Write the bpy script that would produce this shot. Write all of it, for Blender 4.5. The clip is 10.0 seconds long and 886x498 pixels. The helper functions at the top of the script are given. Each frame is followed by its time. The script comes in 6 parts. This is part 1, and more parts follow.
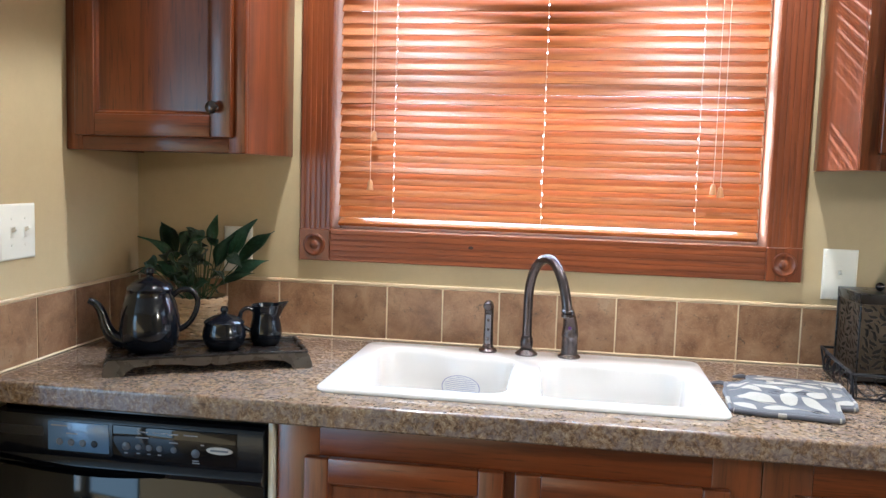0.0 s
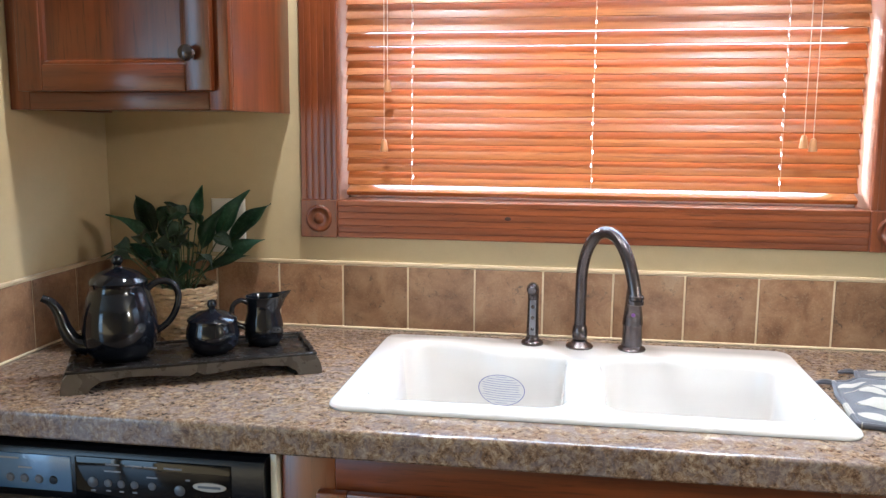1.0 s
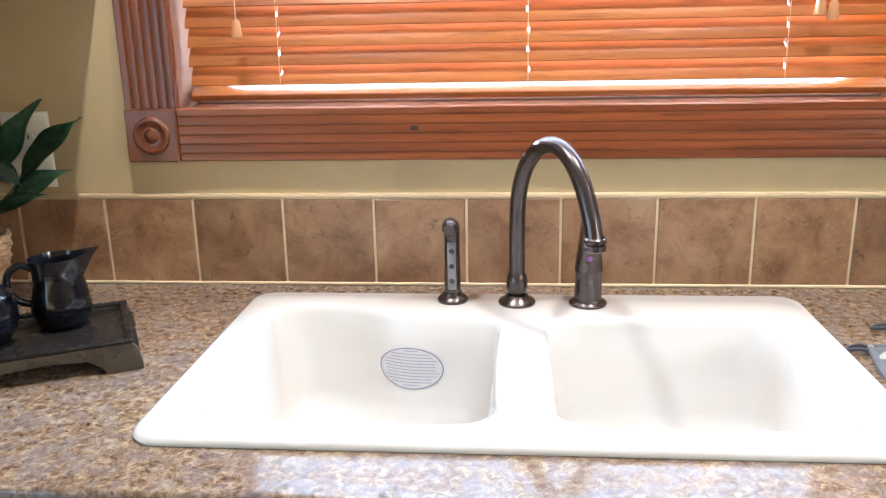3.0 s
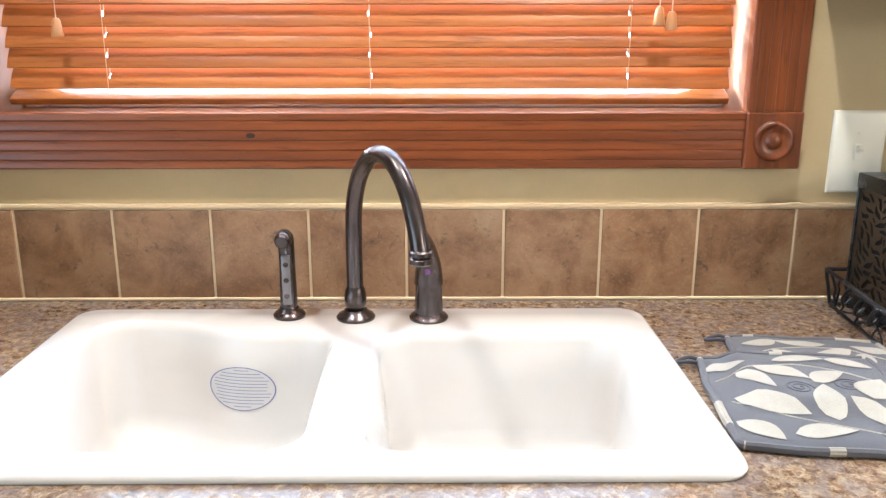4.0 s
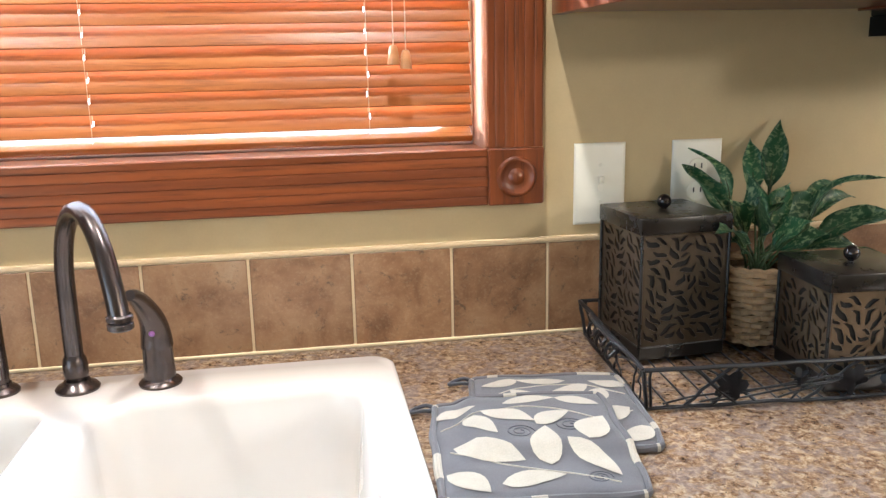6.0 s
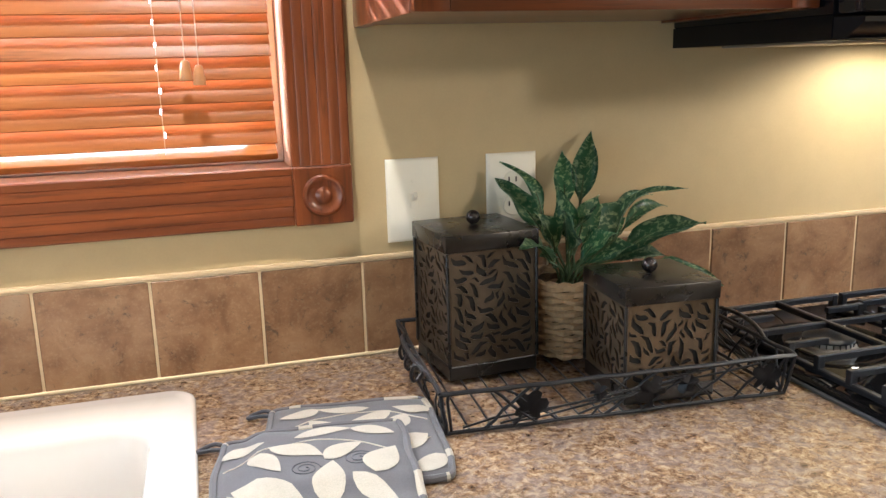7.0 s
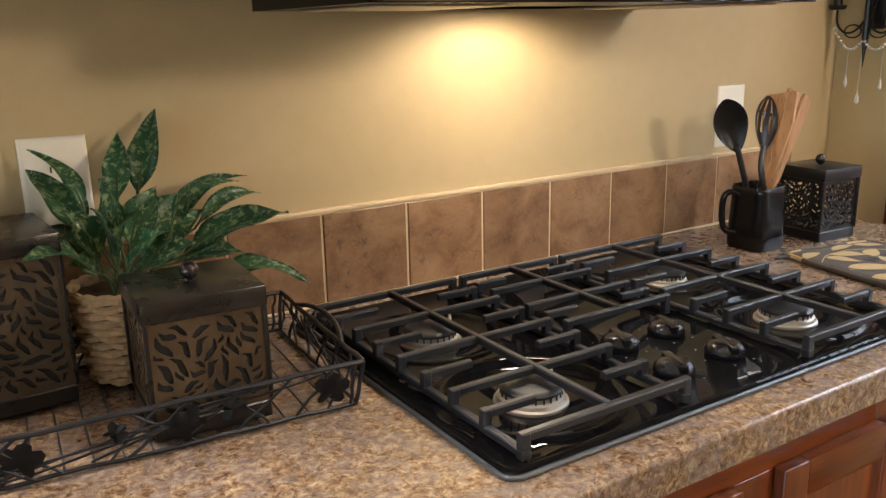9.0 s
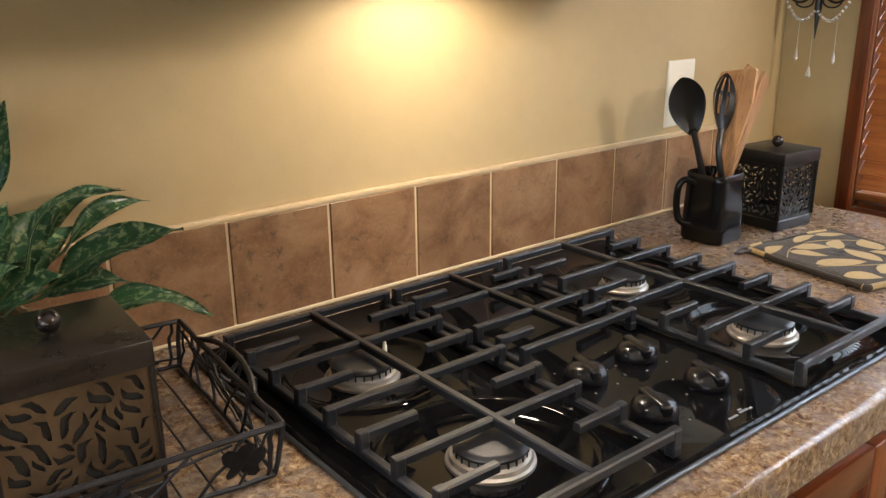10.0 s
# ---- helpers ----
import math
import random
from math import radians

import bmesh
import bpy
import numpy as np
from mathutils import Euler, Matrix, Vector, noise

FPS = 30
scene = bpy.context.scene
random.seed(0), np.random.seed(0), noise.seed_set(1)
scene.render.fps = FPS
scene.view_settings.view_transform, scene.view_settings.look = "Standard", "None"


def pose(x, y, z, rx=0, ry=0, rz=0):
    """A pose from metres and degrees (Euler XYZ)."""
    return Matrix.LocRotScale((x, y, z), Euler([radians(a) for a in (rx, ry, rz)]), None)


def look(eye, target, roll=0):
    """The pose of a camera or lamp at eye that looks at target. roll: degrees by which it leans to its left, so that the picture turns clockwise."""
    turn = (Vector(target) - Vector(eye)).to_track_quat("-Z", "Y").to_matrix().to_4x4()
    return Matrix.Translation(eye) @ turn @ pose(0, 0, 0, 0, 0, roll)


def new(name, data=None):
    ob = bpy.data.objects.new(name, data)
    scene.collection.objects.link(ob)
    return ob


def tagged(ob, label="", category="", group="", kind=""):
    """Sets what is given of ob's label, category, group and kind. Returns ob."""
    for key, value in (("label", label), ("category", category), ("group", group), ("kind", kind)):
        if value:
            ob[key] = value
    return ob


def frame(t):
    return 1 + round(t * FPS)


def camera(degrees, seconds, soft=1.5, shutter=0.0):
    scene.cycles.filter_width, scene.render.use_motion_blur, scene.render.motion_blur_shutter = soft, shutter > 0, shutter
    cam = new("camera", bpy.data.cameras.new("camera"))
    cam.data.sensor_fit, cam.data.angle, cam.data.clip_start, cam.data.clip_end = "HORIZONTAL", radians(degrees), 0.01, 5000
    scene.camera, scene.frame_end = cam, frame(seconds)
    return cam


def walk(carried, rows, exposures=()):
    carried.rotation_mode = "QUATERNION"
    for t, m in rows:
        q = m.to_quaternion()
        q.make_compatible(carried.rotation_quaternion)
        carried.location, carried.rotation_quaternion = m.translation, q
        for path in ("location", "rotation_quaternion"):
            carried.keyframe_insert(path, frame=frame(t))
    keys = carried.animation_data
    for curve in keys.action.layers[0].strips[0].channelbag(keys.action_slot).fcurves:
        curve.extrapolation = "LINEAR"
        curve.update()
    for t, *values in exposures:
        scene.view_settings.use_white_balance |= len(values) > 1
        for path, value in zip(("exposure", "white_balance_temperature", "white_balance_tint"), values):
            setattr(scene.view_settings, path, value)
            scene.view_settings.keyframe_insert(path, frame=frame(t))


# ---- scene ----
cam = camera(56.2, 10.0, soft=1.4)
PATH = [
    (0, (0.805, -2.225, 1.384), (0.503, -0.256, 1.2), 1.7),
    (0.5, (0.727, -2.051, 1.381), (0.453, -0.084, 1.151), 1.3),
    (1, (0.68, -1.859, 1.384), (0.378, 0.097, 1.095), 0.4),
    (1.5, (0.661, -1.684, 1.386), (0.35, 0.257, 1.017), -0.0),
    (2, (0.642, -1.527, 1.357), (0.358, 0.401, 0.908), -0.9),
    (3.5, (0.762, -1.303, 1.349), (0.678, 0.62, 0.804), -0.5),
    (4, (0.826, -1.288, 1.342), (0.842, 0.645, 0.828), 0.0),
    (4.5, (0.869, -1.278, 1.34), (0.968, 0.659, 0.852), -0.3),
    (5, (0.91, -1.268, 1.342), (1.068, 0.673, 0.887), -0.5),
    (6.5, (1.095, -1.235, 1.351), (1.523, 0.67, 0.916), -1.5),
    (7, (1.166, -1.229, 1.357), (1.722, 0.643, 0.925), -1.6),
    (7.5, (1.251, -1.228, 1.368), (1.92, 0.604, 0.927), -1.7),
    (8, (1.345, -1.24, 1.362), (2.115, 0.552, 0.919), -1.7),
    (8.5, (1.424, -1.238, 1.359), (2.317, 0.49, 0.892), -1.6),
    (9, (1.499, -1.183, 1.346), (2.533, 0.45, 0.831), -1.2),
    (9.5, (1.548, -1.086, 1.348), (2.697, 0.451, 0.787), -0.3),
    (10, (1.593, -1.002, 1.36), (2.775, 0.493, 0.753), -0.7),
]
walk(cam, [(t, look(eye, target, roll)) for t, eye, target, roll in PATH],
     [(0.0, 1.66, 5270, 8), (2.0, 1.65, 5400, 9), (4.5, 1.60, 5700, 9), (7.5, 1.58, 6200, 12), (9.0, 1.5, 6750, 15), (10.0, 1.55, 6750, 14)])

# ---- light ----
world = bpy.data.worlds.new("sky")
scene.world = world
world.use_nodes = True
wt = world.node_tree
sky = wt.nodes.new("ShaderNodeTexSky")
sky.sky_type, sky.sun_disc = "NISHITA", False
sky.sun_elevation, sky.sun_rotation = radians(17), radians(-45)
wt.nodes["Background"].inputs["Strength"].default_value = 0.14
wt.links.new(sky.outputs[0], wt.nodes["Background"].inputs["Color"])

sun_data = bpy.data.lights.new("sun", "SUN")
sun_data.energy, sun_data.angle, sun_data.color = 5.0, radians(0.5), (1.0, 0.94, 0.84)
sun = new("sun", sun_data)
sun.matrix_world = look((-10.0, 10.0, 4.4), (0, 0, 0))


def spot(x, y, z, tx, ty, tz, watts, cone, blend, radius, colour):
    data = bpy.data.lights.new("spot", "SPOT")
    data.energy, data.spot_size, data.spot_blend, data.shadow_soft_size, data.color = watts, radians(cone), blend, radius, colour
    ob = new("spot", data)
    ob.matrix_world = look((x, y, z), (tx, ty, tz))
    return ob


WARM = (1.0, 0.92, 0.81)
CEILING = 2.40
# the first two make the blind's scallops; the other four are added fill lamps
DOWNLIGHTS_AND_FILLS = [(0.28, -0.42), (1.16, -0.42), (-0.15, -1.9), (1.5, -1.9), (2.2, -0.95), (1.5, -3.6)]
for k, (dx, dy) in enumerate(DOWNLIGHTS_AND_FILLS):
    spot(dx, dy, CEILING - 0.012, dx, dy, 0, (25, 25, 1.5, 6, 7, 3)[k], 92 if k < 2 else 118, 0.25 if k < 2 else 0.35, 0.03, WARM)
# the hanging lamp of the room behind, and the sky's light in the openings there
lamp_data = bpy.data.lights.new("hanging_lamp", "POINT")
lamp_data.energy, lamp_data.shadow_soft_size, lamp_data.color = 24, 0.11, WARM
new("hanging_lamp", lamp_data).location = (3.22, -2.45, 1.86)


def opening_light(x, y, z, tx, ty, tz, w, h, watts, colour=(0.70, 0.86, 1.0)):
    data = bpy.data.lights.new("sky_opening", "AREA")
    data.shape, data.size, data.size_y, data.energy, data.color = "RECTANGLE", w, h, watts, colour
    ob = new("sky_opening", data)
    ob.matrix_world = look((x, y, z), (tx, ty, tz))


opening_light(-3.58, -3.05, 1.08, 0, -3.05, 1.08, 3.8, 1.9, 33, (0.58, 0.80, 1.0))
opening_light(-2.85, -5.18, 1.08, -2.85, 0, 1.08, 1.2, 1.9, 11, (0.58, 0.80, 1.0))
opening_light(0.725, 0.22, 1.67, 0.725, 0, 1.67, 1.15, 0.92, 28)
opening_light(3.62, -0.87, 1.5, 3, -0.87, 1.5, 1.3, 1.15, 25)
# the lamp under the range microwave
spot(2.335, -0.150, 1.394, 2.335, -0.13, 0, 2.7, 168, 0.4, 0.020, (1.0, 0.87, 0.68))


# ---- materials ----
def material(name):
    m = bpy.data.materials.new(name)
    m.use_nodes = True
    return m, m.node_tree, m.node_tree.nodes["Principled BSDF"]


def link(tree, a, b):
    tree.links.new(a, b)


def node(tree, kind, **values):
    n = tree.nodes.new(kind)
    for key, value in values.items():
        n.inputs[key].default_value = value
    return n


def coords(tree, scale=(1, 1, 1), turn=(0, 0, 0), world_space=False):
    tc = tree.nodes.new("ShaderNodeTexCoord")
    mp = tree.nodes.new("ShaderNodeMapping")
    mp.inputs["Scale"].default_value = scale
    mp.inputs["Rotation"].default_value = turn
    if world_space:
        geo = tree.nodes.new("ShaderNodeNewGeometry")
        link(tree, geo.outputs["Position"], mp.inputs["Vector"])
    else:
        link(tree, tc.outputs["Object"], mp.inputs["Vector"])
    return mp.outputs["Vector"]


def ramp(tree, fac, stops):
    r = tree.nodes.new("ShaderNodeValToRGB")
    while len(r.color_ramp.elements) < len(stops):
        r.color_ramp.elements.new(0.5)
    for e, (pos, col) in zip(r.color_ramp.elements, stops):
        e.position, e.color = pos, (*col, 1)
    link(tree, fac, r.inputs["Fac"])
    return r.outputs["Color"]


def noise_tex(tree, vec, scale, detail=4, rough=0.6, distortion=0.0):
    n = node(tree, "ShaderNodeTexNoise", Scale=scale, Detail=detail, Roughness=rough, Distortion=distortion)
    link(tree, vec, n.inputs["Vector"])
    return n.outputs["Fac"]


def mix(tree, fac, a, b, kind="MIX"):
    n = tree.nodes.new("ShaderNodeMix")
    n.data_type, n.blend_type = "RGBA", kind
    for sock, v in ((n.inputs[0], fac), (n.inputs[6], a), (n.inputs[7], b)):
        if isinstance(v, (int, float)):
            sock.default_value = v
        elif isinstance(v, tuple):
            sock.default_value = (*v, 1)
        else:
            link(tree, v, sock)
    return n.outputs[2]


def bump(tree, bsdf, height, strength=0.2, distance=0.002):
    b = node(tree, "ShaderNodeBump", Strength=strength, Distance=distance)
    link(tree, height, b.inputs["Height"])
    link(tree, b.outputs["Normal"], bsdf.inputs["Normal"])


def random_shift(tree, vec, amount):
    """Moves a pattern by the object's own random number, so that alike pieces differ."""
    info = tree.nodes.new("ShaderNodeObjectInfo")
    m = node(tree, "ShaderNodeVectorMath")
    m.operation = "SCALE"
    m.inputs[0].default_value = amount
    link(tree, info.outputs["Random"], m.inputs["Scale"])
    a = node(tree, "ShaderNodeVectorMath")
    link(tree, vec, a.inputs[0])
    link(tree, m.outputs[0], a.inputs[1])
    return a.outputs[0], info.outputs["Random"]


def plain(name, colour, rough=0.5, metal=0.0, vary=0.12, scale=30.0, relief=0.05, coat=0.0, spec=0.5):
    """A nearly plain surface, mottled at two scales, with fine relief."""
    m, t, b = material(name)
    v = coords(t, world_space=True)
    n1, n2 = noise_tex(t, v, scale, 5), noise_tex(t, v, scale * 0.13, 3)
    dark = tuple(c * (1 - vary) for c in colour)
    light = tuple(min(1, c * (1 + vary)) for c in colour)
    c = mix(t, 0.5, ramp(t, n1, [(0.3, dark), (0.7, light)]), ramp(t, n2, [(0.3, dark), (0.7, light)]))
    link(t, c, b.inputs["Base Color"])
    r = node(t, "ShaderNodeMapRange")
    r.inputs["To Min"].default_value, r.inputs["To Max"].default_value = max(0.02, rough * 0.8), min(1, rough * 1.2)
    link(t, n1, r.inputs["Value"])
    link(t, r.outputs[0], b.inputs["Roughness"])
    b.inputs["Metallic"].default_value = metal
    b.inputs["Coat Weight"].default_value = coat
    b.inputs["Specular IOR Level"].default_value = spec
    if relief:
        bump(t, b, n1, relief, 0.001)
    return m


def wood(name, dark, light, along="z", rough=0.32, coat=0.25, scale=1.0, spec=0.5):
    """Stained wood with long grain, pores and a satin lacquer."""
    m, t, b = material(name)
    s = {"x": (1.2, 22, 22), "y": (22, 1.2, 22), "z": (22, 22, 1.2)}[along]
    v, rnd = random_shift(t, coords(t, tuple(k * scale for k in s), world_space=True), (7.3, 5.1, 3.7))
    big = noise_tex(t, v, 0.9, 5, 0.55, 1.4)
    pore = noise_tex(t, v, 7.0, 3, 0.7, 0.2)
    c1 = ramp(t, big, [(0.30, dark), (0.50, tuple((a + c) / 2 for a, c in zip(dark, light))), (0.68, light)])
    c2 = mix(t, ramp(t, pore, [(0.34, (0.7, 0.7, 0.7)), (0.46, (0, 0, 0))]), c1, tuple(k * 0.72 for k in dark))
    h = node(t, "ShaderNodeHueSaturation")
    mr = node(t, "ShaderNodeMapRange")
    mr.inputs["To Min"].default_value, mr.inputs["To Max"].default_value = 0.82, 1.18
    link(t, rnd, mr.inputs["Value"])
    link(t, mr.outputs[0], h.inputs["Value"])
    link(t, c2, h.inputs["Color"])
    link(t, h.outputs[0], b.inputs["Base Color"])
    b.inputs["Roughness"].default_value = rough
    b.inputs["Coat Weight"].default_value = coat
    b.inputs["Coat Roughness"].default_value = 0.18
    b.inputs["Specular IOR Level"].default_value = spec
    bump(t, b, pore, 0.10, 0.0006)
    return m


M_WALL = plain("wall_paint", (0.48, 0.37, 0.20), 0.62, vary=0.045, scale=260, relief=0.10)
M_CEIL = plain("ceiling_paint", (0.78, 0.75, 0.68), 0.9, vary=0.03, scale=90, relief=0.25)
M_FLOOR = wood("floor_wood", (0.045, 0.022, 0.011), (0.115, 0.060, 0.030), "y", 0.20)
M_CHERRY = wood("cherry_upright", (0.080, 0.0178, 0.0046), (0.182, 0.0435, 0.0093), "z", 0.28, 0.33)
M_CHERRY_X = wood("cherry_level", (0.080, 0.0178, 0.0046), (0.182, 0.0435, 0.0093), "x", 0.28, 0.33)
M_CHERRY_Y = wood("cherry_across", (0.080, 0.0178, 0.0046), (0.182, 0.0435, 0.0093), "y", 0.28, 0.33)
M_SLAT = wood("blind_wood", (0.238, 0.069, 0.012), (0.380, 0.128, 0.027), "x", 0.38, 0.0, spec=0.34)
M_CASING = wood("casing_upright", (0.100, 0.0230, 0.0060), (0.215, 0.053, 0.0122), "z", 0.34, 0.22)
M_CASING_X = wood("casing_level", (0.100, 0.0230, 0.0060), (0.215, 0.053, 0.0122), "x", 0.34, 0.22)
M_KNOT = plain("wood_knot", (0.025, 0.008, 0.004), 0.5, vary=0.2, scale=90, relief=0)
M_RAIL = wood("blind_rail_wood", (0.27, 0.084, 0.017), (0.38, 0.138, 0.034), "x", 0.16, 0.9)
M_SLAT_Y = wood("blind_wood_across", (0.27, 0.084, 0.020), (0.39, 0.138, 0.036), "y", 0.36, 0.25)
M_PLATE = plain("almond_plastic", (0.80, 0.76, 0.64), 0.32, vary=0.02, scale=60, relief=0)
M_GROUT = plain("cream_grout", (0.66, 0.53, 0.34), 0.8, vary=0.08, scale=160, relief=0.2)
M_CAP = plain("cream_tile_cap", (0.60, 0.45, 0.27), 0.4, vary=0.10, scale=60, relief=0.05)
M_SINK = plain("sink_acrylic", (0.64, 0.605, 0.562), 0.16, vary=0.012, scale=40, relief=0, coat=0.4)
M_BRONZE = plain("rubbed_bronze", (0.085, 0.068, 0.064), 0.24, 0.85, vary=0.22, scale=45, relief=0.03)
M_IRON = plain("cast_iron", (0.012, 0.013, 0.016), 0.34, 0.0, vary=0.25, scale=320, relief=0.35, spec=0.36)
M_ENAMEL = plain("black_enamel", (0.004, 0.004, 0.0045), 0.04, 0.0, vary=0.1, scale=30, relief=0.0, spec=0.085)
M_BLACK = plain("black_plastic", (0.005, 0.005, 0.0065), 0.22, 0.0, vary=0.15, scale=60, relief=0.02, spec=0.30)
M_CASE = plain("black_case", (0.004, 0.004, 0.005), 0.20, 0.0, vary=0.15, scale=50, relief=0.01, spec=0.22)
M_GLASSY = plain("black_glass", (0.005, 0.005, 0.006), 0.05, 0.0, vary=0.1, scale=20, relief=0.0, spec=0.32)
M_ALU = plain("cast_aluminium", (0.40, 0.37, 0.33), 0.42, 0.8, vary=0.12, scale=120, relief=0.08)
M_EDGE_GLINT = plain("edge_glint_grey", (0.10, 0.11, 0.125), 0.35, 0.7, vary=0.15, scale=60, relief=0.02)
M_WHITE = plain("white_vinyl", (0.82, 0.82, 0.80), 0.4, vary=0.03, scale=20, relief=0)
M_JAMB = plain("jamb_wood", (0.23, 0.112, 0.068), 0.4, vary=0.12, scale=40, relief=0.03)
# near-black that stands in for the shade inside openings
M_CAVITY_SHADE = plain("cavity_shade", (0.012, 0.011, 0.010), 0.8, vary=0.1, scale=40, relief=0)


def laminate():
    """Stone-look counter laminate: brown ground, tan and grey flecks, dark veins."""
    m, t, b = material("counter_laminate")
    v = coords(t, (1, 1, 1), world_space=True)
    warp = node(t, "ShaderNodeTexNoise", Scale=26.0, Detail=3.0)
    link(t, v, warp.inputs["Vector"])
    w = mix(t, 0.018, v, warp.outputs["Color"])
    a = noise_tex(t, w, 98, 6, 0.72, 0.5)
    fleck = noise_tex(t, w, 240, 3, 0.6, 0.4)
    broad = noise_tex(t, v, 9, 4, 0.6, 0.4)
    c = ramp(t, a, [(0.32, (0.045, 0.025, 0.015)), (0.43, (0.140, 0.080, 0.044)), (0.53, (0.245, 0.160, 0.094)), (0.65, (0.41, 0.315, 0.215))])
    c = mix(t, ramp(t, fleck, [(0.60, (0, 0, 0)), (0.68, (0.7, 0.7, 0.7))]), c, (0.34, 0.27, 0.195))
    c = mix(t, ramp(t, fleck, [(0.32, (0.8, 0.8, 0.8)), (0.40, (0, 0, 0))]), c, (0.045, 0.032, 0.025))
    patch = noise_tex(t, w, 40, 5, 0.65, 0.6)
    c = mix(t, ramp(t, patch, [(0.44, (0, 0, 0)), (0.58, (0.8, 0.8, 0.8))]), c, mix(t, 0.55, c, (0.20, 0.175, 0.18)))
    c = mix(t, 0.55, c, ramp(t, broad, [(0.3, (0.55, 0.55, 0.58)), (0.7, (1, 0.95, 0.86))]), "MULTIPLY")
    link(t, c, b.inputs["Base Color"])
    b.inputs["Roughness"].default_value = 0.12
    bump(t, b, fleck, 0.012, 0.0008)
    return m


def slate_tile():
    """Brown stone-look wall tile: clouds, rust and dark specks, other on each tile."""
    m, t, b = material("brown_tile")
    v, rnd = random_shift(t, coords(t), (13.0, 7.0, 9.0))
    cloud = noise_tex(t, v, 13, 6, 0.62, 0.5)
    speck = noise_tex(t, v, 48, 6, 0.78, 0.8)
    grain = noise_tex(t, v, 210, 3, 0.7)
    c = ramp(t, cloud, [(0.28, (0.120, 0.058, 0.027)), (0.44, (0.218, 0.112, 0.054)), (0.60, (0.305, 0.173, 0.089)), (0.76, (0.36, 0.24, 0.143))])
    c = mix(t, ramp(t, speck, [(0.33, (0.8, 0.8, 0.8)), (0.43, (0, 0, 0))]), c, (0.075, 0.050, 0.032))
    c = mix(t, ramp(t, grain, [(0.52, (0, 0, 0)), (0.66, (0.25, 0.25, 0.25))]), c, (0.40, 0.28, 0.17))
    h = node(t, "ShaderNodeHueSaturation")
    mr = node(t, "ShaderNodeMapRange")
    mr.inputs["To Min"].default_value, mr.inputs["To Max"].default_value = 0.80, 1.15
    link(t, rnd, mr.inputs["Value"])
    link(t, mr.outputs[0], h.inputs["Value"])
    link(t, c, h.inputs["Color"])
    link(t, h.outputs[0], b.inputs["Base Color"])
    b.inputs["Roughness"].default_value = 0.38
    bump(t, b, mix(t, 0.5, cloud, speck), 0.25, 0.0012)
    return m


M_COUNTER = laminate()
M_TILE = slate_tile()


# ---- shapes ----
def cuboid(bm, x0, x1, y0, y1, z0, z1, bevel=0.0, segments=2):
    """A box with softened edges, added to bm."""
    made = bmesh.ops.create_cube(bm, size=1.0)["verts"]
    for v in made:
        v.co = Vector((x0 + (v.co.x + 0.5) * (x1 - x0), y0 + (v.co.y + 0.5) * (y1 - y0), z0 + (v.co.z + 0.5) * (z1 - z0)))
    if bevel:
        edges = {e for v in made for e in v.link_edges}
        bmesh.ops.bevel(bm, geom=list(edges), offset=bevel, segments=segments, profile=0.5, affect="EDGES")
    return bm


def block(x0, x1, y0, y1, z0, z1, bevel=0.0, segments=2):
    return cuboid(bmesh.new(), x0, x1, y0, y1, z0, z1, bevel, segments)


def finish(ob, bm, mat, smooth=True, angle=35):
    bm.normal_update()
    for f in bm.faces:
        f.smooth = smooth
    if smooth:
        for e in bm.edges:
            if len(e.link_faces) == 2 and e.calc_face_angle(0) > radians(angle):
                e.smooth = False
    bm.to_mesh(ob)
    bm.free()
    ob.materials.append(mat)


def mesh_of(name, bm, mat, smooth=True, angle=35):
    me = bpy.data.meshes.new(name)
    finish(me, bm, mat, smooth, angle)
    return me


def part(name, bm, mat, parent, label="", smooth=True, angle=35):
    ob = new(name, mesh_of(name, bm, mat, smooth, angle))
    ob.parent = parent
    return tagged(ob, label) if label else ob


def thing(name, label, category, m=None, group=""):
    ob = new(name)
    ob.empty_display_size = 0.05
    if m is not None:
        ob.matrix_basis = m
    return tagged(ob, label, category, group)


def setting(name, bm, mat, label="", smooth=True):
    ob = new(name, mesh_of(name, bm, mat, smooth))
    return tagged(ob, label, kind="structure")


def tube(bm, points, radius, sides=8, closed=False, caps=True):
    """A round bar along points; radius is one number or one for each point."""
    pts = [Vector(p) for p in points]
    n = len(pts)
    rad = radius if isinstance(radius, (list, tuple)) else [radius] * n
    rings, side = [], None
    for i, p in enumerate(pts):
        a = pts[(i - 1) % n] if closed or i else p
        b = pts[(i + 1) % n] if closed or i < n - 1 else p
        way = (b - a).normalized()
        if side is None:
            side = way.orthogonal().normalized()
        side = (side - way * side.dot(way)).normalized()
        other = way.cross(side)
        rings.append([bm.verts.new(p + (side * math.cos(2 * math.pi * k / sides) + other * math.sin(2 * math.pi * k / sides)) * rad[i]) for k in range(sides)])
    for i in range(n if closed else n - 1):
        r0, r1 = rings[i], rings[(i + 1) % n]
        for k in range(sides):
            bm.faces.new((r0[k], r0[(k + 1) % sides], r1[(k + 1) % sides], r1[k]))
    if caps and not closed:
        bm.faces.new(rings[0][::-1])
        bm.faces.new(rings[-1])
    return bm


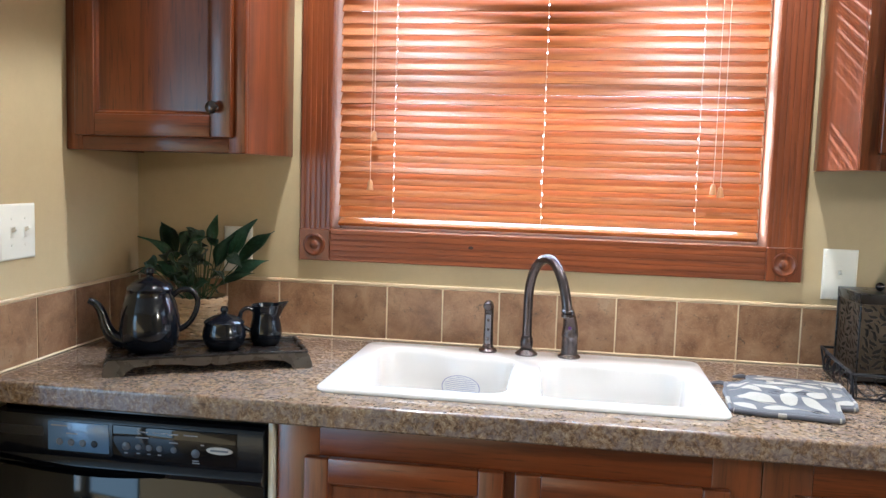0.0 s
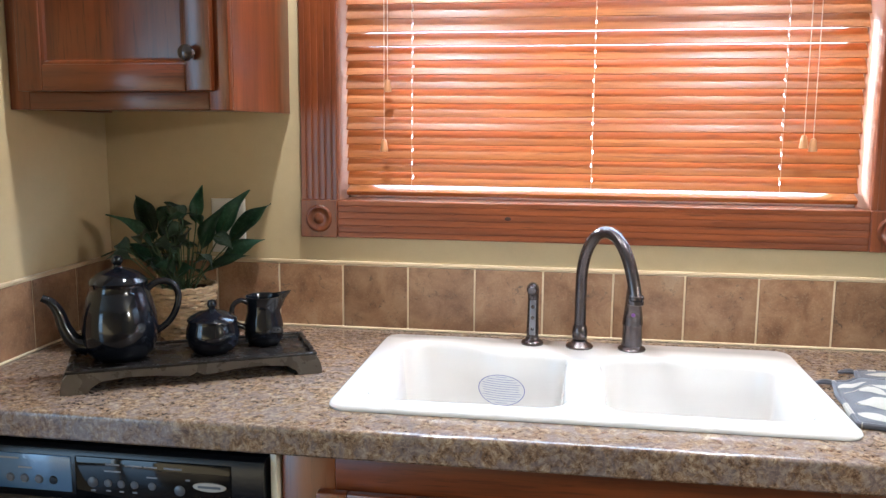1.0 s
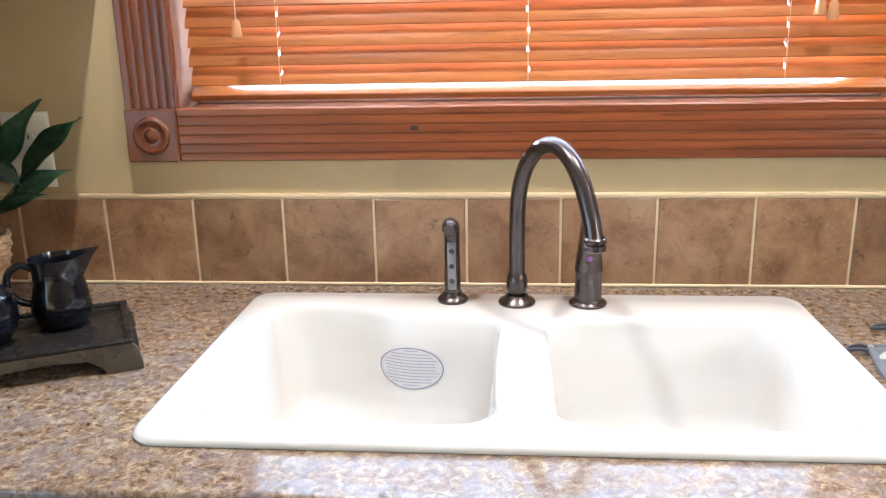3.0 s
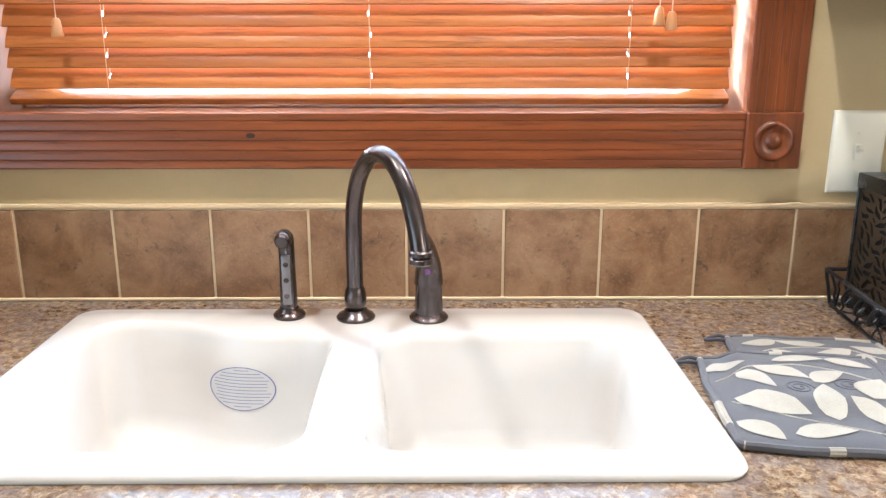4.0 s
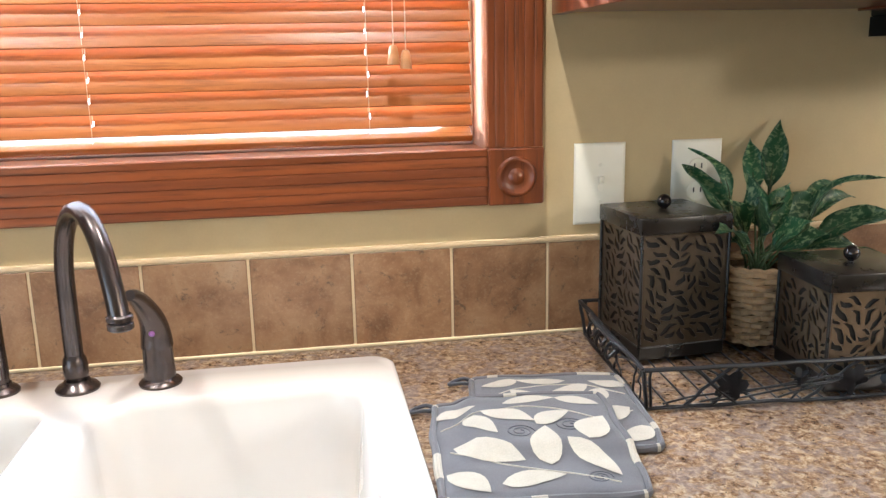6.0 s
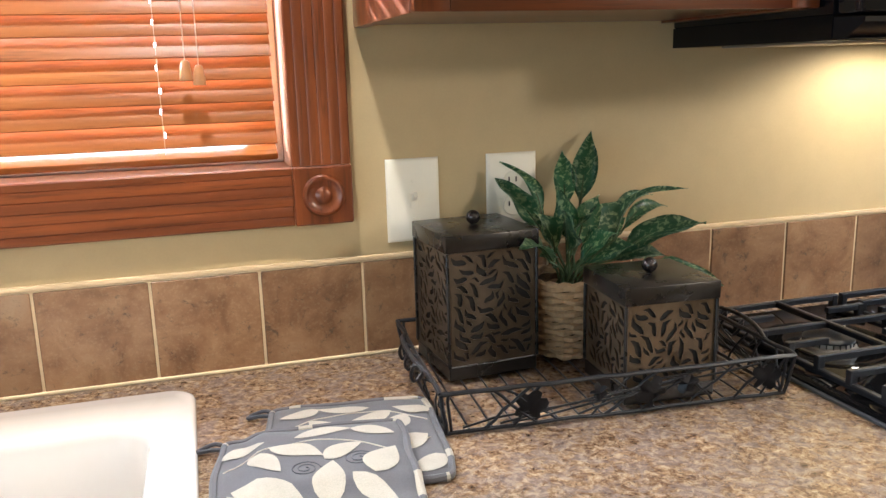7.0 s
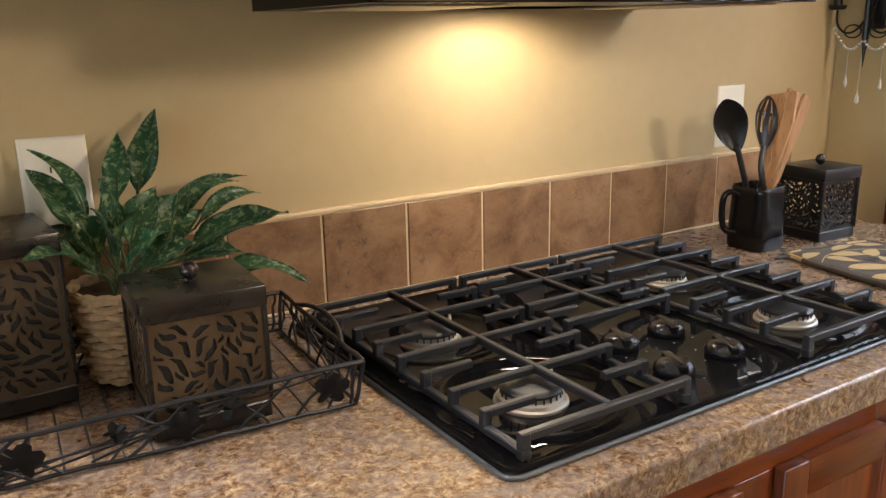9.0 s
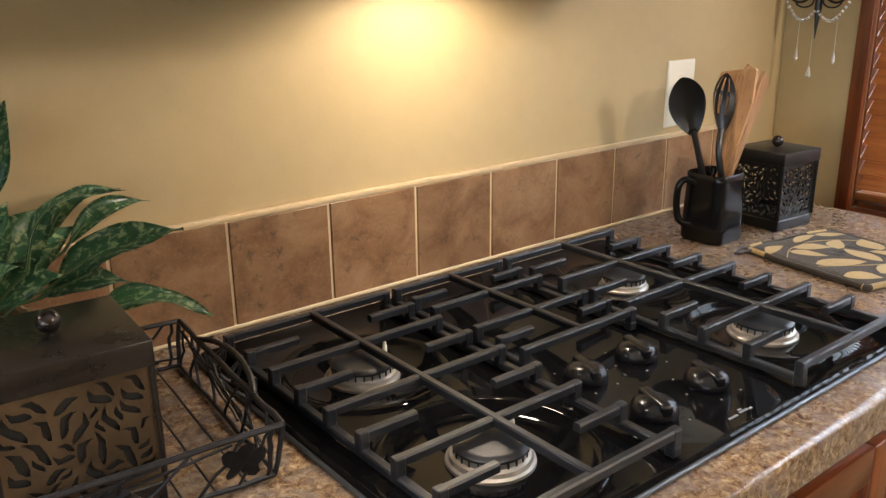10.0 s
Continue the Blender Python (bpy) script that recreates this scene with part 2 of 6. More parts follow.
def lathe(bm, profile, centre=(0, 0, 0), sides=28, squash=(1, 1)):
    """Turns (radius, height) pairs round the upright axis at centre."""
    cx, cy, cz = centre
    rings = []
    for r, z in profile:
        if r < 1e-5:
            rings.append([bm.verts.new((cx, cy, cz + z))])
        else:
            rings.append([bm.verts.new((cx + r * squash[0] * math.cos(2 * math.pi * k / sides), cy + r * squash[1] * math.sin(2 * math.pi * k / sides), cz + z)) for k in range(sides)])
    for a, b in zip(rings, rings[1:]):
        for k in range(sides):
            q = (k + 1) % sides
            if len(a) == 1 and len(b) == 1:
                continue
            if len(a) == 1:
                bm.faces.new((a[0], b[q], b[k]))
            elif len(b) == 1:
                bm.faces.new((a[k], a[q], b[0]))
            else:
                bm.faces.new((a[k], a[q], b[q], b[k]))
    return bm


def smooth_path(points, steps=8):
    """A soft curve through points (Catmull-Rom)."""
    p = [Vector(q) for q in points]
    p = [p[0] * 2 - p[1]] + p + [p[-1] * 2 - p[-2]]
    out = []
    for i in range(1, len(p) - 2):
        for s in range(steps):
            u = s / steps
            out.append(0.5 * (2 * p[i] + (p[i + 1] - p[i - 1]) * u + (2 * p[i - 1] - 5 * p[i] + 4 * p[i + 1] - p[i + 2]) * u * u + (3 * p[i] - p[i - 1] - 3 * p[i + 1] + p[i + 2]) * u ** 3))
    return out + [p[-2]]


# ---- the shell of the kitchen ----
WX, EX = -0.431, 3.36          # side walls of the kitchen
FRONT = -0.655                 # the counter's front edge
TOP = 0.914                    # the counter's height
FACE = 0.008                   # the painted face of the window wall
PITCH = 0.1556                 # tile and joint

# the window's opening in the window wall
OX0, OX1, OZ0, OZ1 = 0.148, 1.302, 1.216, 2.12


def wall_with_hole(name, along, at, thick, a0, a1, z1, hole, label):
    """A wall along x or y whose opening goes right through."""
    h0, h1, hz0, hz1 = hole
    bm = bmesh.new()
    for lo, hi, b0, b1 in ((a0, h0, 0, z1), (h1, a1, 0, z1), (h0, h1, 0, hz0), (h0, h1, hz1, z1)):
        if along == "x":
            cuboid(bm, lo, hi, at, at + thick, b0, b1)
        else:
            cuboid(bm, at, at + thick, lo, hi, b0, b1)
    return setting(name, bm, M_WALL, label, smooth=False)


wall_with_hole("wall_north", "x", FACE, 0.14, -3.6, EX + 0.14, CEILING, (OX0 - 0.012, OX1 + 0.012, OZ0 - 0.012, OZ1 + 0.012), "khaki painted wall with a wide window")
wall_with_hole("wall_east", "y", EX, 0.14, -5.2, FACE, CEILING, (-1.55, -0.19, 0.895, 2.10), "khaki painted side wall with a window")
wall_with_hole("wall_far_west", "y", -3.74, 0.14, -5.2, FACE + 0.14, CEILING, (-5.0, -1.1, 0.10, 2.05), "khaki painted far wall with a glass door")
wall_with_hole("wall_south", "x", -5.34, 0.14, -3.74, EX + 0.14, CEILING, (-3.5, -2.2, 0.10, 2.05), "khaki painted wall with a glass door")
setting("wall_west", block(WX - 0.11, WX, -0.86, FACE, 0, CEILING), M_WALL, "short khaki painted wall beside the counter", smooth=False)
setting("floor", block(-3.6, EX, -5.2, FACE, -0.1, 0), M_FLOOR, "dark wooden floor", smooth=False)
setting("ceiling", block(-3.74, EX + 0.14, -5.34, FACE + 0.14, CEILING, CEILING + 0.1), M_CEIL, "white textured ceiling", smooth=False)
setting("ground", block(-60, 60, -60, 60, -0.6, -0.5), plain("lawn", (0.09, 0.12, 0.04), 0.9, vary=0.3, scale=4, relief=0.3), "grass outside", smooth=False)
# all six get a trim ring, the four added fill lamps too
for dx, dy in DOWNLIGHTS_AND_FILLS:
    lamp = thing("downlight", "unseen round white recessed ceiling downlight", "lamp", pose(dx, dy, CEILING), "ceiling downlights")
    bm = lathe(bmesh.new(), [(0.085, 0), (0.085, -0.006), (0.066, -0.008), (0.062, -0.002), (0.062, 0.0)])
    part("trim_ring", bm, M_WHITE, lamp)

# ---- counter, backsplash ----
CX1 = 3.245


def counter():
    bm = bmesh.new()
    lip = [(-0.55, TOP), (FRONT + 0.012, TOP), (FRONT + 0.005, TOP)] + [(FRONT + 0.005 - 0.005 * math.sin(radians(a)), TOP - 0.005 + 0.005 * math.cos(radians(a))) for a in (30, 60, 90)] + [(FRONT, TOP - 0.012)]
    lip += [(FRONT, TOP - 0.044), (FRONT + 0.004, TOP - 0.048), (FRONT + 0.03, TOP - 0.048), (FRONT + 0.03, TOP - 0.038), (-0.55, TOP - 0.038)]
    ends = []
    for x in (WX + 0.001, CX1):
        ends.append([bm.verts.new((x, y, z)) for y, z in lip])
    n = len(lip)
    for k in range(n):
        bm.faces.new((ends[0][k], ends[0][(k + 1) % n], ends[1][(k + 1) % n], ends[1][k]))
    bm.faces.new(ends[0][::-1])
    bm.faces.new(ends[1])
    bmesh.ops.recalc_face_normals(bm, faces=bm.faces)
    top = thing("worktop", "mottled brown stone-look laminate worktop along the wall", "worktop")
    part("front_edge", bm, M_COUNTER, top)
    bm = bmesh.new()
    for x0, x1, y0, y1 in ((WX + 0.001, 0.315, -0.55, FACE - 0.001), (1.105, CX1, -0.55, FACE - 0.001), (0.315, 1.105, -0.10, FACE - 0.001)):
        cuboid(bm, x0, x1, y0, y1, TOP - 0.038, TOP)
    bmesh.ops.recalc_face_normals(bm, faces=bm.faces)
    part("slab", bm, M_COUNTER, top)


counter()

TILE_TOP = 1.064
north_splash = setting("backsplash_north", block(WX, 3.215, 0.0025, FACE - 0.0005, TOP + 0.0005, TILE_TOP + 0.002), M_GROUT, "row of brown square tiles with cream joints", smooth=False)
west_splash = setting("backsplash_west", block(WX + 0.0005, WX + 0.0055, -0.62, 0.0, TOP + 0.0005, TILE_TOP + 0.002), M_GROUT, "row of brown square tiles with cream joints", smooth=False)
cap = block(WX, 3.217, -0.001, FACE - 0.001, TILE_TOP + 0.002, TILE_TOP + 0.010, 0.002)
part("tile_cap", cap, M_CAP, north_splash)
part("tile_cap", block(WX + 0.001, WX + 0.009, -0.622, -0.001, TILE_TOP + 0.002, TILE_TOP + 0.010, 0.002), M_CAP, west_splash)
part("caulk_line", block(WX + 0.01, 3.215, -0.004, 0.0025, TOP + 0.0004, TOP + 0.005, 0.0015), M_GROUT, north_splash)
part("caulk_line", block(WX + 0.0055, WX + 0.012, -0.62, -0.002, TOP + 0.0004, TOP + 0.005, 0.0015), M_GROUT, west_splash)

H = PITCH - 0.0042
tile_mesh = mesh_of("tile", block(-H / 2, H / 2, -0.004, 0.004, -(TILE_TOP - TOP) / 2 + 0.004, (TILE_TOP - TOP) / 2, 0.0012, 1), M_TILE)


def tile_piece(width):
    return mesh_of("tile", block(-width / 2, width / 2, -0.004, 0.004, -(TILE_TOP - TOP) / 2 + 0.004, (TILE_TOP - TOP) / 2, 0.0012, 1), M_TILE)


def lay_tile(x0, x1, parent, west=False):
    w = x1 - x0 - 0.0042
    if w < 0.01:
        return
    ob = new("tile", tile_mesh if abs(w - H) < 0.002 else tile_piece(w))
    mid, z = (x0 + x1) / 2, (TILE_TOP + TOP) / 2
    tilt = random.uniform(-0.15, 0.15)
    if west:
        ob.matrix_basis = pose(WX + 0.004, mid, z, 0, 0, 90 + tilt)
    else:
        ob.matrix_basis = pose(mid, 0.004, z, 0, 0, tilt)
    ob.parent = parent


edges = [WX + 0.008] + [k * PITCH for k in range(-2, 21)] + [3.215]
for a, b in zip(edges, edges[1:]):
    lay_tile(a, b, north_splash)
for k in range(4):
    lay_tile(-(k + 1) * PITCH, -k * PITCH - (0.002 if k == 0 else 0), west_splash, True)


# ---- cabinets ----
def raised_door(name, parent, x0, x1, z0, z1, y, knob=None, label=""):
    """A raised-panel door whose front lies at y; the frame is mitred by four rails, the panel is fielded."""
    t, w = 0.019, 0.052
    door = part(name, block(x0 + w - 0.006, x1 - w + 0.006, y + 0.013, y + t - 0.001, z0 + w - 0.006, z1 - w + 0.006), M_CHERRY, parent, label)
    for a in (x0, x1 - w):
        part("door_stile", block(a, a + w, y, y + t, z0, z1, 0.0035, 3), M_CHERRY, door)
    for a in (z0, z1 - w):
        part("door_rail", block(x0 + w, x1 - w, y + 0.0006, y + t, a, a + w, 0.003), M_CHERRY_X, door)
    bm = bmesh.new()
    a0, a1, b0, b1 = x0 + w, x1 - w, z0 + w, z1 - w
    rows = []
    for inset, depth in ((-0.004, 0.003), (0.001, 0.0025), (0.005, 0.0045), (0.008, 0.0100), (0.011, 0.0105)):
        rows.append([bm.verts.new(p) for p in ((a0 + inset, y + depth, b0 + inset), (a1 - inset, y + depth, b0 + inset), (a1 - inset, y + depth, b1 - inset), (a0 + inset, y + depth, b1 - inset))])
    for r0, r1 in zip(rows, rows[1:]):
        for k in range(4):
            bm.faces.new((r0[k], r0[(k + 1) % 4], r1[(k + 1) % 4], r1[k]))
    bm.faces.new(rows[-1])
    part("panel", bm, M_CHERRY, door, smooth=False)
    if knob:
        kx, kz = knob
        bm = lathe(bmesh.new(), [(0.0, 0.028), (0.008, 0.0275), (0.0145, 0.024), (0.0155, 0.020), (0.012, 0.016), (0.0055, 0.013), (0.0045, 0.004), (0.009, 0.0)], sides=20)
        bmesh.ops.transform(bm, matrix=pose(kx, y, kz, 90), verts=bm.verts)
        part("knob", bm, M_BRONZE, door, "dark bronze round knob")
    return door


def carcass(parent, x0, x1, y0, y1, z0, z1, rail=0.042, lid=True):
    """Side, bottom and back boards and a face frame in front."""
    t = 0.018
    for a in (x0, x1 - t):
        part("side_panel", block(a, a + t, y0 + 0.019, y1, z0, z1, 0.001, 1), M_CHERRY, parent)
    part("bottom_board", block(x0 + t, x1 - t, y0 + 0.019, y1, z0 + 0.004, z0 + 0.004 + t), M_CHERRY_X, parent)
    if lid:
        part("top_board", block(x0 + t, x1 - t, y0 + 0.019, y1, z1 - t, z1 - 0.001), M_CHERRY_X, parent)
    part("back_board", block(x0 + t, x1 - t, y1 - 0.006, y1, z0 + 0.03, z1 - 0.03), M_CHERRY, parent)
    for a in (x0, x1 - rail):
        part("stile", block(a, a + rail, y0, y0 + 0.019, z0, z1, 0.002), M_CHERRY, parent)
    for a in (z0, z1 - rail):
        part("face_rail", block(x0 + rail, x1 - rail, y0 + 0.0004, y0 + 0.019, a, a + rail, 0.002), M_CHERRY_X, parent)


UZ0, UZ1 = 1.414, 2.18
cab = thing("wall_cabinet", "reddish stained wooden wall cabinet with one raised-panel door", "cabinet")
carcass(cab, WX + 0.002, 0.032, -0.335, FACE - 0.001, UZ0, UZ1)
raised_door("door", cab, -0.396, 0.004, 1.449, 2.145, -0.355, (-0.035, 1.519))

cab = thing("wall_cabinet", "reddish stained wooden wall cabinet beside the microwave", "cabinet")
carcass(cab, 1.406, 1.932, -0.335, FACE - 0.001, UZ0, UZ1)
raised_door("door", cab, 1.439, 1.666, 1.449, 2.145, -0.355, (1.635, 1.52))
raised_door("door", cab, 1.672, 1.899, 1.449, 2.145, -0.355, (1.71, 1.52))

cab = thing("wall_cabinet", "reddish stained wooden cabinet above the microwave", "cabinet")
carcass(cab, 1.934, 2.704, -0.335, FACE - 0.001, 1.80, UZ1)
raised_door("door", cab, 1.966, 2.316, 1.835, 2.145, -0.355, (2.28, 1.87))
raised_door("door", cab, 2.322, 2.672, 1.835, 2.145, -0.355, (2.36, 1.87))

BZ = TOP - 0.039
BY = -0.592


def base_unit(x0, x1, label, doors):
    cab = thing("base_cabinet", label, "cabinet")
    carcass(cab, x0, x1, BY, -0.02, 0.10, BZ, 0.092, False)
    if len(doors) > 1:
        part("centre_stile", block(doors[0][1] - 0.02, doors[-1][0] + 0.02, BY + 0.0006, BY + 0.019, 0.19, BZ - 0.0925, 0.001, 1), M_CHERRY, cab)
    part("toe_kick", block(x0, x1, BY + 0.07, BY + 0.085, 0.0, 0.099), M_CHERRY_X, cab)
    for a, b, c, d in doors:
        raised_door("door", cab, a, b, c, d, BY - 0.0195)
    return cab


base_unit(0.214, 1.19, "reddish stained wooden sink cabinet with two doors", [(0.278, 0.694, 0.15, 0.788), (0.716, 1.132, 0.15, 0.788)])
base_unit(1.192, 1.90, "reddish stained wooden base cabinet with two doors", [(1.25, 1.535, 0.15, 0.788), (1.555, 1.84, 0.15, 0.788)])
base_unit(1.902, 2.70, "reddish stained wooden cabinet under the cooktop", [(1.955, 2.293, 0.15, 0.788), (2.375, 2.660, 0.15, 0.788)])
base_unit(2.702, 3.215, "reddish stained wooden base cabinet at the counter's end", [(2.75, 3.165, 0.15, 0.788)])

# ---- window ----
CW = 0.087


def casing(length):
    """A fluted casing board, lying along x from 0 to length; its width runs along z from 0 to CW, its face towards -y."""
    prof = [(0.0, 0.0), (0.0, 0.016), (0.002, 0.018)]
    for k in range(5):
        c = CW * (0.16 + 0.175 * k)
        prof += [(c - 0.0030, 0.018), (c - 0.0002, 0.0168), (c + 0.0008, 0.018)]
    prof += [(CW - 0.002, 0.018), (CW, 0.016), (CW, 0.0)]
    bm = bmesh.new()
    ends = [[bm.verts.new((x, -d, w)) for w, d in prof] for x in (0, length)]
    n = len(prof)
    for k in range(n):
        bm.faces.new((ends[0][k], ends[1][k], ends[1][(k + 1) % n], ends[0][(k + 1) % n]))
    bm.faces.new(ends[0])
    bm.faces.new(ends[1][::-1])
    bmesh.ops.recalc_face_normals(bm, faces=bm.faces)
    return bm


def rosette():
    """A square corner block with a turned bull's-eye."""
    bm = block(0, CW, -0.024, 0, 0, CW, 0.002, 1)
    prof = [(0.0, 0.0060), (0.006, 0.0056), (0.0105, 0.0030), (0.013, 0.0012), (0.018, 0.0012), (0.0225, 0.0034), (0.0255, 0.0050), (0.0285, 0.0046), (0.0310, 0.0020), (0.0325, -0.001)]
    bm2 = lathe(bmesh.new(), prof, sides=36)
    bmesh.ops.transform(bm2, matrix=pose(CW / 2, -0.0235, CW / 2, 90), verts=bm2.verts)
    me = bpy.data.meshes.new("turned")
    bm2.to_mesh(me)
    bm.from_mesh(me)
    return bm


window = tagged(new("window_1"), "white framed window in a fluted reddish wood casing", kind="structure")
T0, T1, B0, B1 = OX0 - CW, OX1 + CW, OZ0 - CW + 0.004, OZ1 + CW
bm = casing(OX1 - OX0 - 0.001)
bmesh.ops.transform(bm, matrix=Matrix.Translation((OX0 + 0.0005, FACE, OZ0 - CW + 0.002)), verts=bm.verts)
part("casing", bm, M_CASING_X, window)
bm = casing(OX1 - OX0 - 0.001)
bmesh.ops.transform(bm, matrix=Matrix.Translation((OX0 + 0.0005, FACE, OZ1)), verts=bm.verts)
part("casing", bm, M_CASING_X, window)
for x in (OX0, OX1 + CW):
    bm = casing(OZ1 - OZ0 - 0.001)
    bmesh.ops.transform(bm, matrix=Matrix.Translation((x, FACE, OZ0 + 0.0025)) @ pose(0, 0, 0, 0, -90, 0), verts=bm.verts)
    part("casing", bm, M_CASING, window)
for x in (OX0 - CW, OX1):
    for z in (OZ0 - CW + 0.002, OZ1):
        bm = rosette()
        bmesh.ops.transform(bm, matrix=Matrix.Translation((x, FACE, z)), verts=bm.verts)
        part("rosette", bm, M_CASING, window)
for x in (OX0 - 0.012, OX1):
    part("jamb", block(x, x + 0.012, FACE + 0.0005, 0.135, OZ0 - 0.012, OZ1 + 0.012), M_JAMB, window, "pale reddish wooden window jamb")
part("sill", block(OX0, OX1, FACE + 0.0005, 0.135, OZ0 - 0.012, OZ0), M_CHERRY_X, window, "reddish wooden window sill")
part("head_jamb", block(OX0, OX1, FACE + 0.0005, 0.135, OZ1, OZ1 + 0.012), M_CHERRY_X, window)
bm = bmesh.new()
for x0, x1, z0, z1 in ((OX0, OX0 + 0.04, OZ0, OZ1), (OX1 - 0.04, OX1, OZ0, OZ1), (OX0 + 0.04, OX1 - 0.04, OZ0, OZ0 + 0.04), (OX0 + 0.04, OX1 - 0.04, OZ1 - 0.04, OZ1), (OX0 + 0.04, OX1 - 0.04, 1.65, 1.69)):
    cuboid(bm, x0, x1, 0.098, 0.134, z0, z1, 0.002, 1)
part("window_frame", bm, M_WHITE, window, "white vinyl sash frame")
bm = lathe(bmesh.new(), [(0.0, 0.0006), (0.0035, 0.0005), (0.0055, 0.0)], sides=14, squash=(1.3, 0.8))
bmesh.ops.transform(bm, matrix=pose(0.541, FACE - 0.0180, 1.183, 90), verts=bm.verts)
part("knot", bm, M_KNOT, window, "small dark knot in the wood")


def glass_material():
    m, t, b = material("window_glass")
    b.inputs["Transmission Weight"].default_value = 1.0
    b.inputs["Roughness"].default_value = 0.0
    b.inputs["IOR"].default_value = 1.45
    return m


M_GLASS = glass_material()
for z0, z1 in ((OZ0 + 0.041, 1.649), (1.691, OZ1 - 0.041)):
    pane = part("pane", block(OX0 + 0.041, OX1 - 0.041, 0.114, 0.117, z0, z1), M_GLASS, window, smooth=False)
    pane.visible_shadow = False


# ---- wooden blind ----
LADDERS = (0.312, 0.723, 1.128)
BX0, BX1, BYC = 0.158, 1.288, 0.052
SLAT_W, SLAT_PITCH, SLAT_TILT = 0.0415, 0.0315, 57


def slat_mesh():
    """A crowned slat along x with a cord hole at each ladder; it lies flat, its width along y."""
    xs = [BX0]
    for c in LADDERS:
        xs += [c - 0.0017, c + 0.0017]
    xs.append(BX1)
    ys = [-0.5, -0.32, -0.13, 0.13, 0.32, 0.5]
    bm = bmesh.new()
    top, low = [], []
    for x in xs:
        top.append([bm.verts.new((x, SLAT_W * u, 0.0030 * (1 - 4 * u * u) + 0.0013)) for u in ys])
        low.append([bm.verts.new((x, SLAT_W * u, 0.0030 * (1 - 4 * u * u) - 0.0013)) for u in ys])
    hole = {1, 3, 5}
    nx, ny = len(xs), len(ys)
    for i in range(nx - 1):
        for j in range(ny - 1):
            if i in hole and j == 2:
                for a, b in (((i, j), (i + 1, j)), ((i + 1, j), (i + 1, j + 1)), ((i + 1, j + 1), (i, j + 1)), ((i, j + 1), (i, j))):
                    bm.faces.new((top[a[0]][a[1]], top[b[0]][b[1]], low[b[0]][b[1]], low[a[0]][a[1]]))
                continue
            bm.faces.new((top[i][j], top[i + 1][j], top[i + 1][j + 1], top[i][j + 1]))
            bm.faces.new((low[i][j], low[i][j + 1], low[i + 1][j + 1], low[i + 1][j]))
    for j in range(ny - 1):
        bm.faces.new((top[0][j], top[0][j + 1], low[0][j + 1], low[0][j]))
        bm.faces.new((top[-1][j], low[-1][j], low[-1][j + 1], top[-1][j + 1]))
    for i in range(nx - 1):
        bm.faces.new((top[i][0], low[i][0], low[i + 1][0], top[i + 1][0]))
        bm.faces.new((top[i][-1], top[i + 1][-1], low[i + 1][-1], low[i][-1]))
    bmesh.ops.recalc_face_normals(bm, faces=bm.faces)
    return mesh_of("slat", bm, M_SLAT)


blind = thing("window_blind", "closed reddish-orange wooden venetian blind in the window", "blind")
slat = slat_mesh()
M_CORD = plain("blind_cord", (0.62, 0.42, 0.28), 0.8, vary=0.1, scale=300, relief=0.1)
AJAR = {4: 4, 7: 3, 8: 6.5, 9: 6.5, 10: 6, 11: 3}  # a few slats stand a little open
k, z = 0, 1.268
while z < OZ1 - 0.045:
    ob = new("slat", slat)
    ob.matrix_basis = pose(random.uniform(-0.001, 0.001), BYC, z + random.uniform(-0.0006, 0.0006), SLAT_TILT - AJAR.get(k, 0) + random.uniform(-1.6, 1.6), random.uniform(-0.06, 0.06), 0)
    ob.parent = blind
    k, z = k + 1, z + SLAT_PITCH
rail = block(BX0, BX1, -0.023, 0.023, -0.006, 0.006, 0.003)
bmesh.ops.transform(rail, matrix=pose(0, BYC, 1.241, 27), verts=rail.verts)
part("bottom_rail", rail, M_RAIL, blind)
part("head_rail", block(BX0 - 0.006, BX1 + 0.006, BYC - 0.03, BYC + 0.03, OZ1 - 0.045, OZ1 - 0.001, 0.002), M_SLAT, blind)
for x in LADDERS:
    part("ladder_cord", tube(bmesh.new(), [(x, BYC, 1.24), (x, BYC, OZ1 - 0.05)], 0.0011, 6), M_CORD, blind)
    part("ladder_cord", tube(bmesh.new(), [(x, BYC - 0.012, 1.24), (x, BYC - 0.012, OZ1 - 0.05)], 0.0005, 5), M_CORD, blind)
M_TASSEL = plain("tassel_wood", (0.50, 0.24, 0.10), 0.35, vary=0.1, scale=80)
for x, z, dy in ((1.166, 1.352, 0.0), (1.184, 1.345, -0.004), (0.2595, 1.470, 0.0), (0.252, 1.335, -0.003)):
    cord = part("pull_cord", tube(bmesh.new(), [(x, 0.020 + dy, z + 0.02), (x + 0.001, 0.020 + dy, OZ1 - 0.05)], 0.0009, 6), M_CORD, blind)
    part("tassel", lathe(bmesh.new(), [(0, 0), (0.0088, 0.0), (0.0092, 0.002), (0.0062, 0.024), (0.004, 0.028), (0, 0.0285)], (x, 0.020 + dy, z - 0.006), 16), M_TASSEL, cord, "small turned wooden tassel")

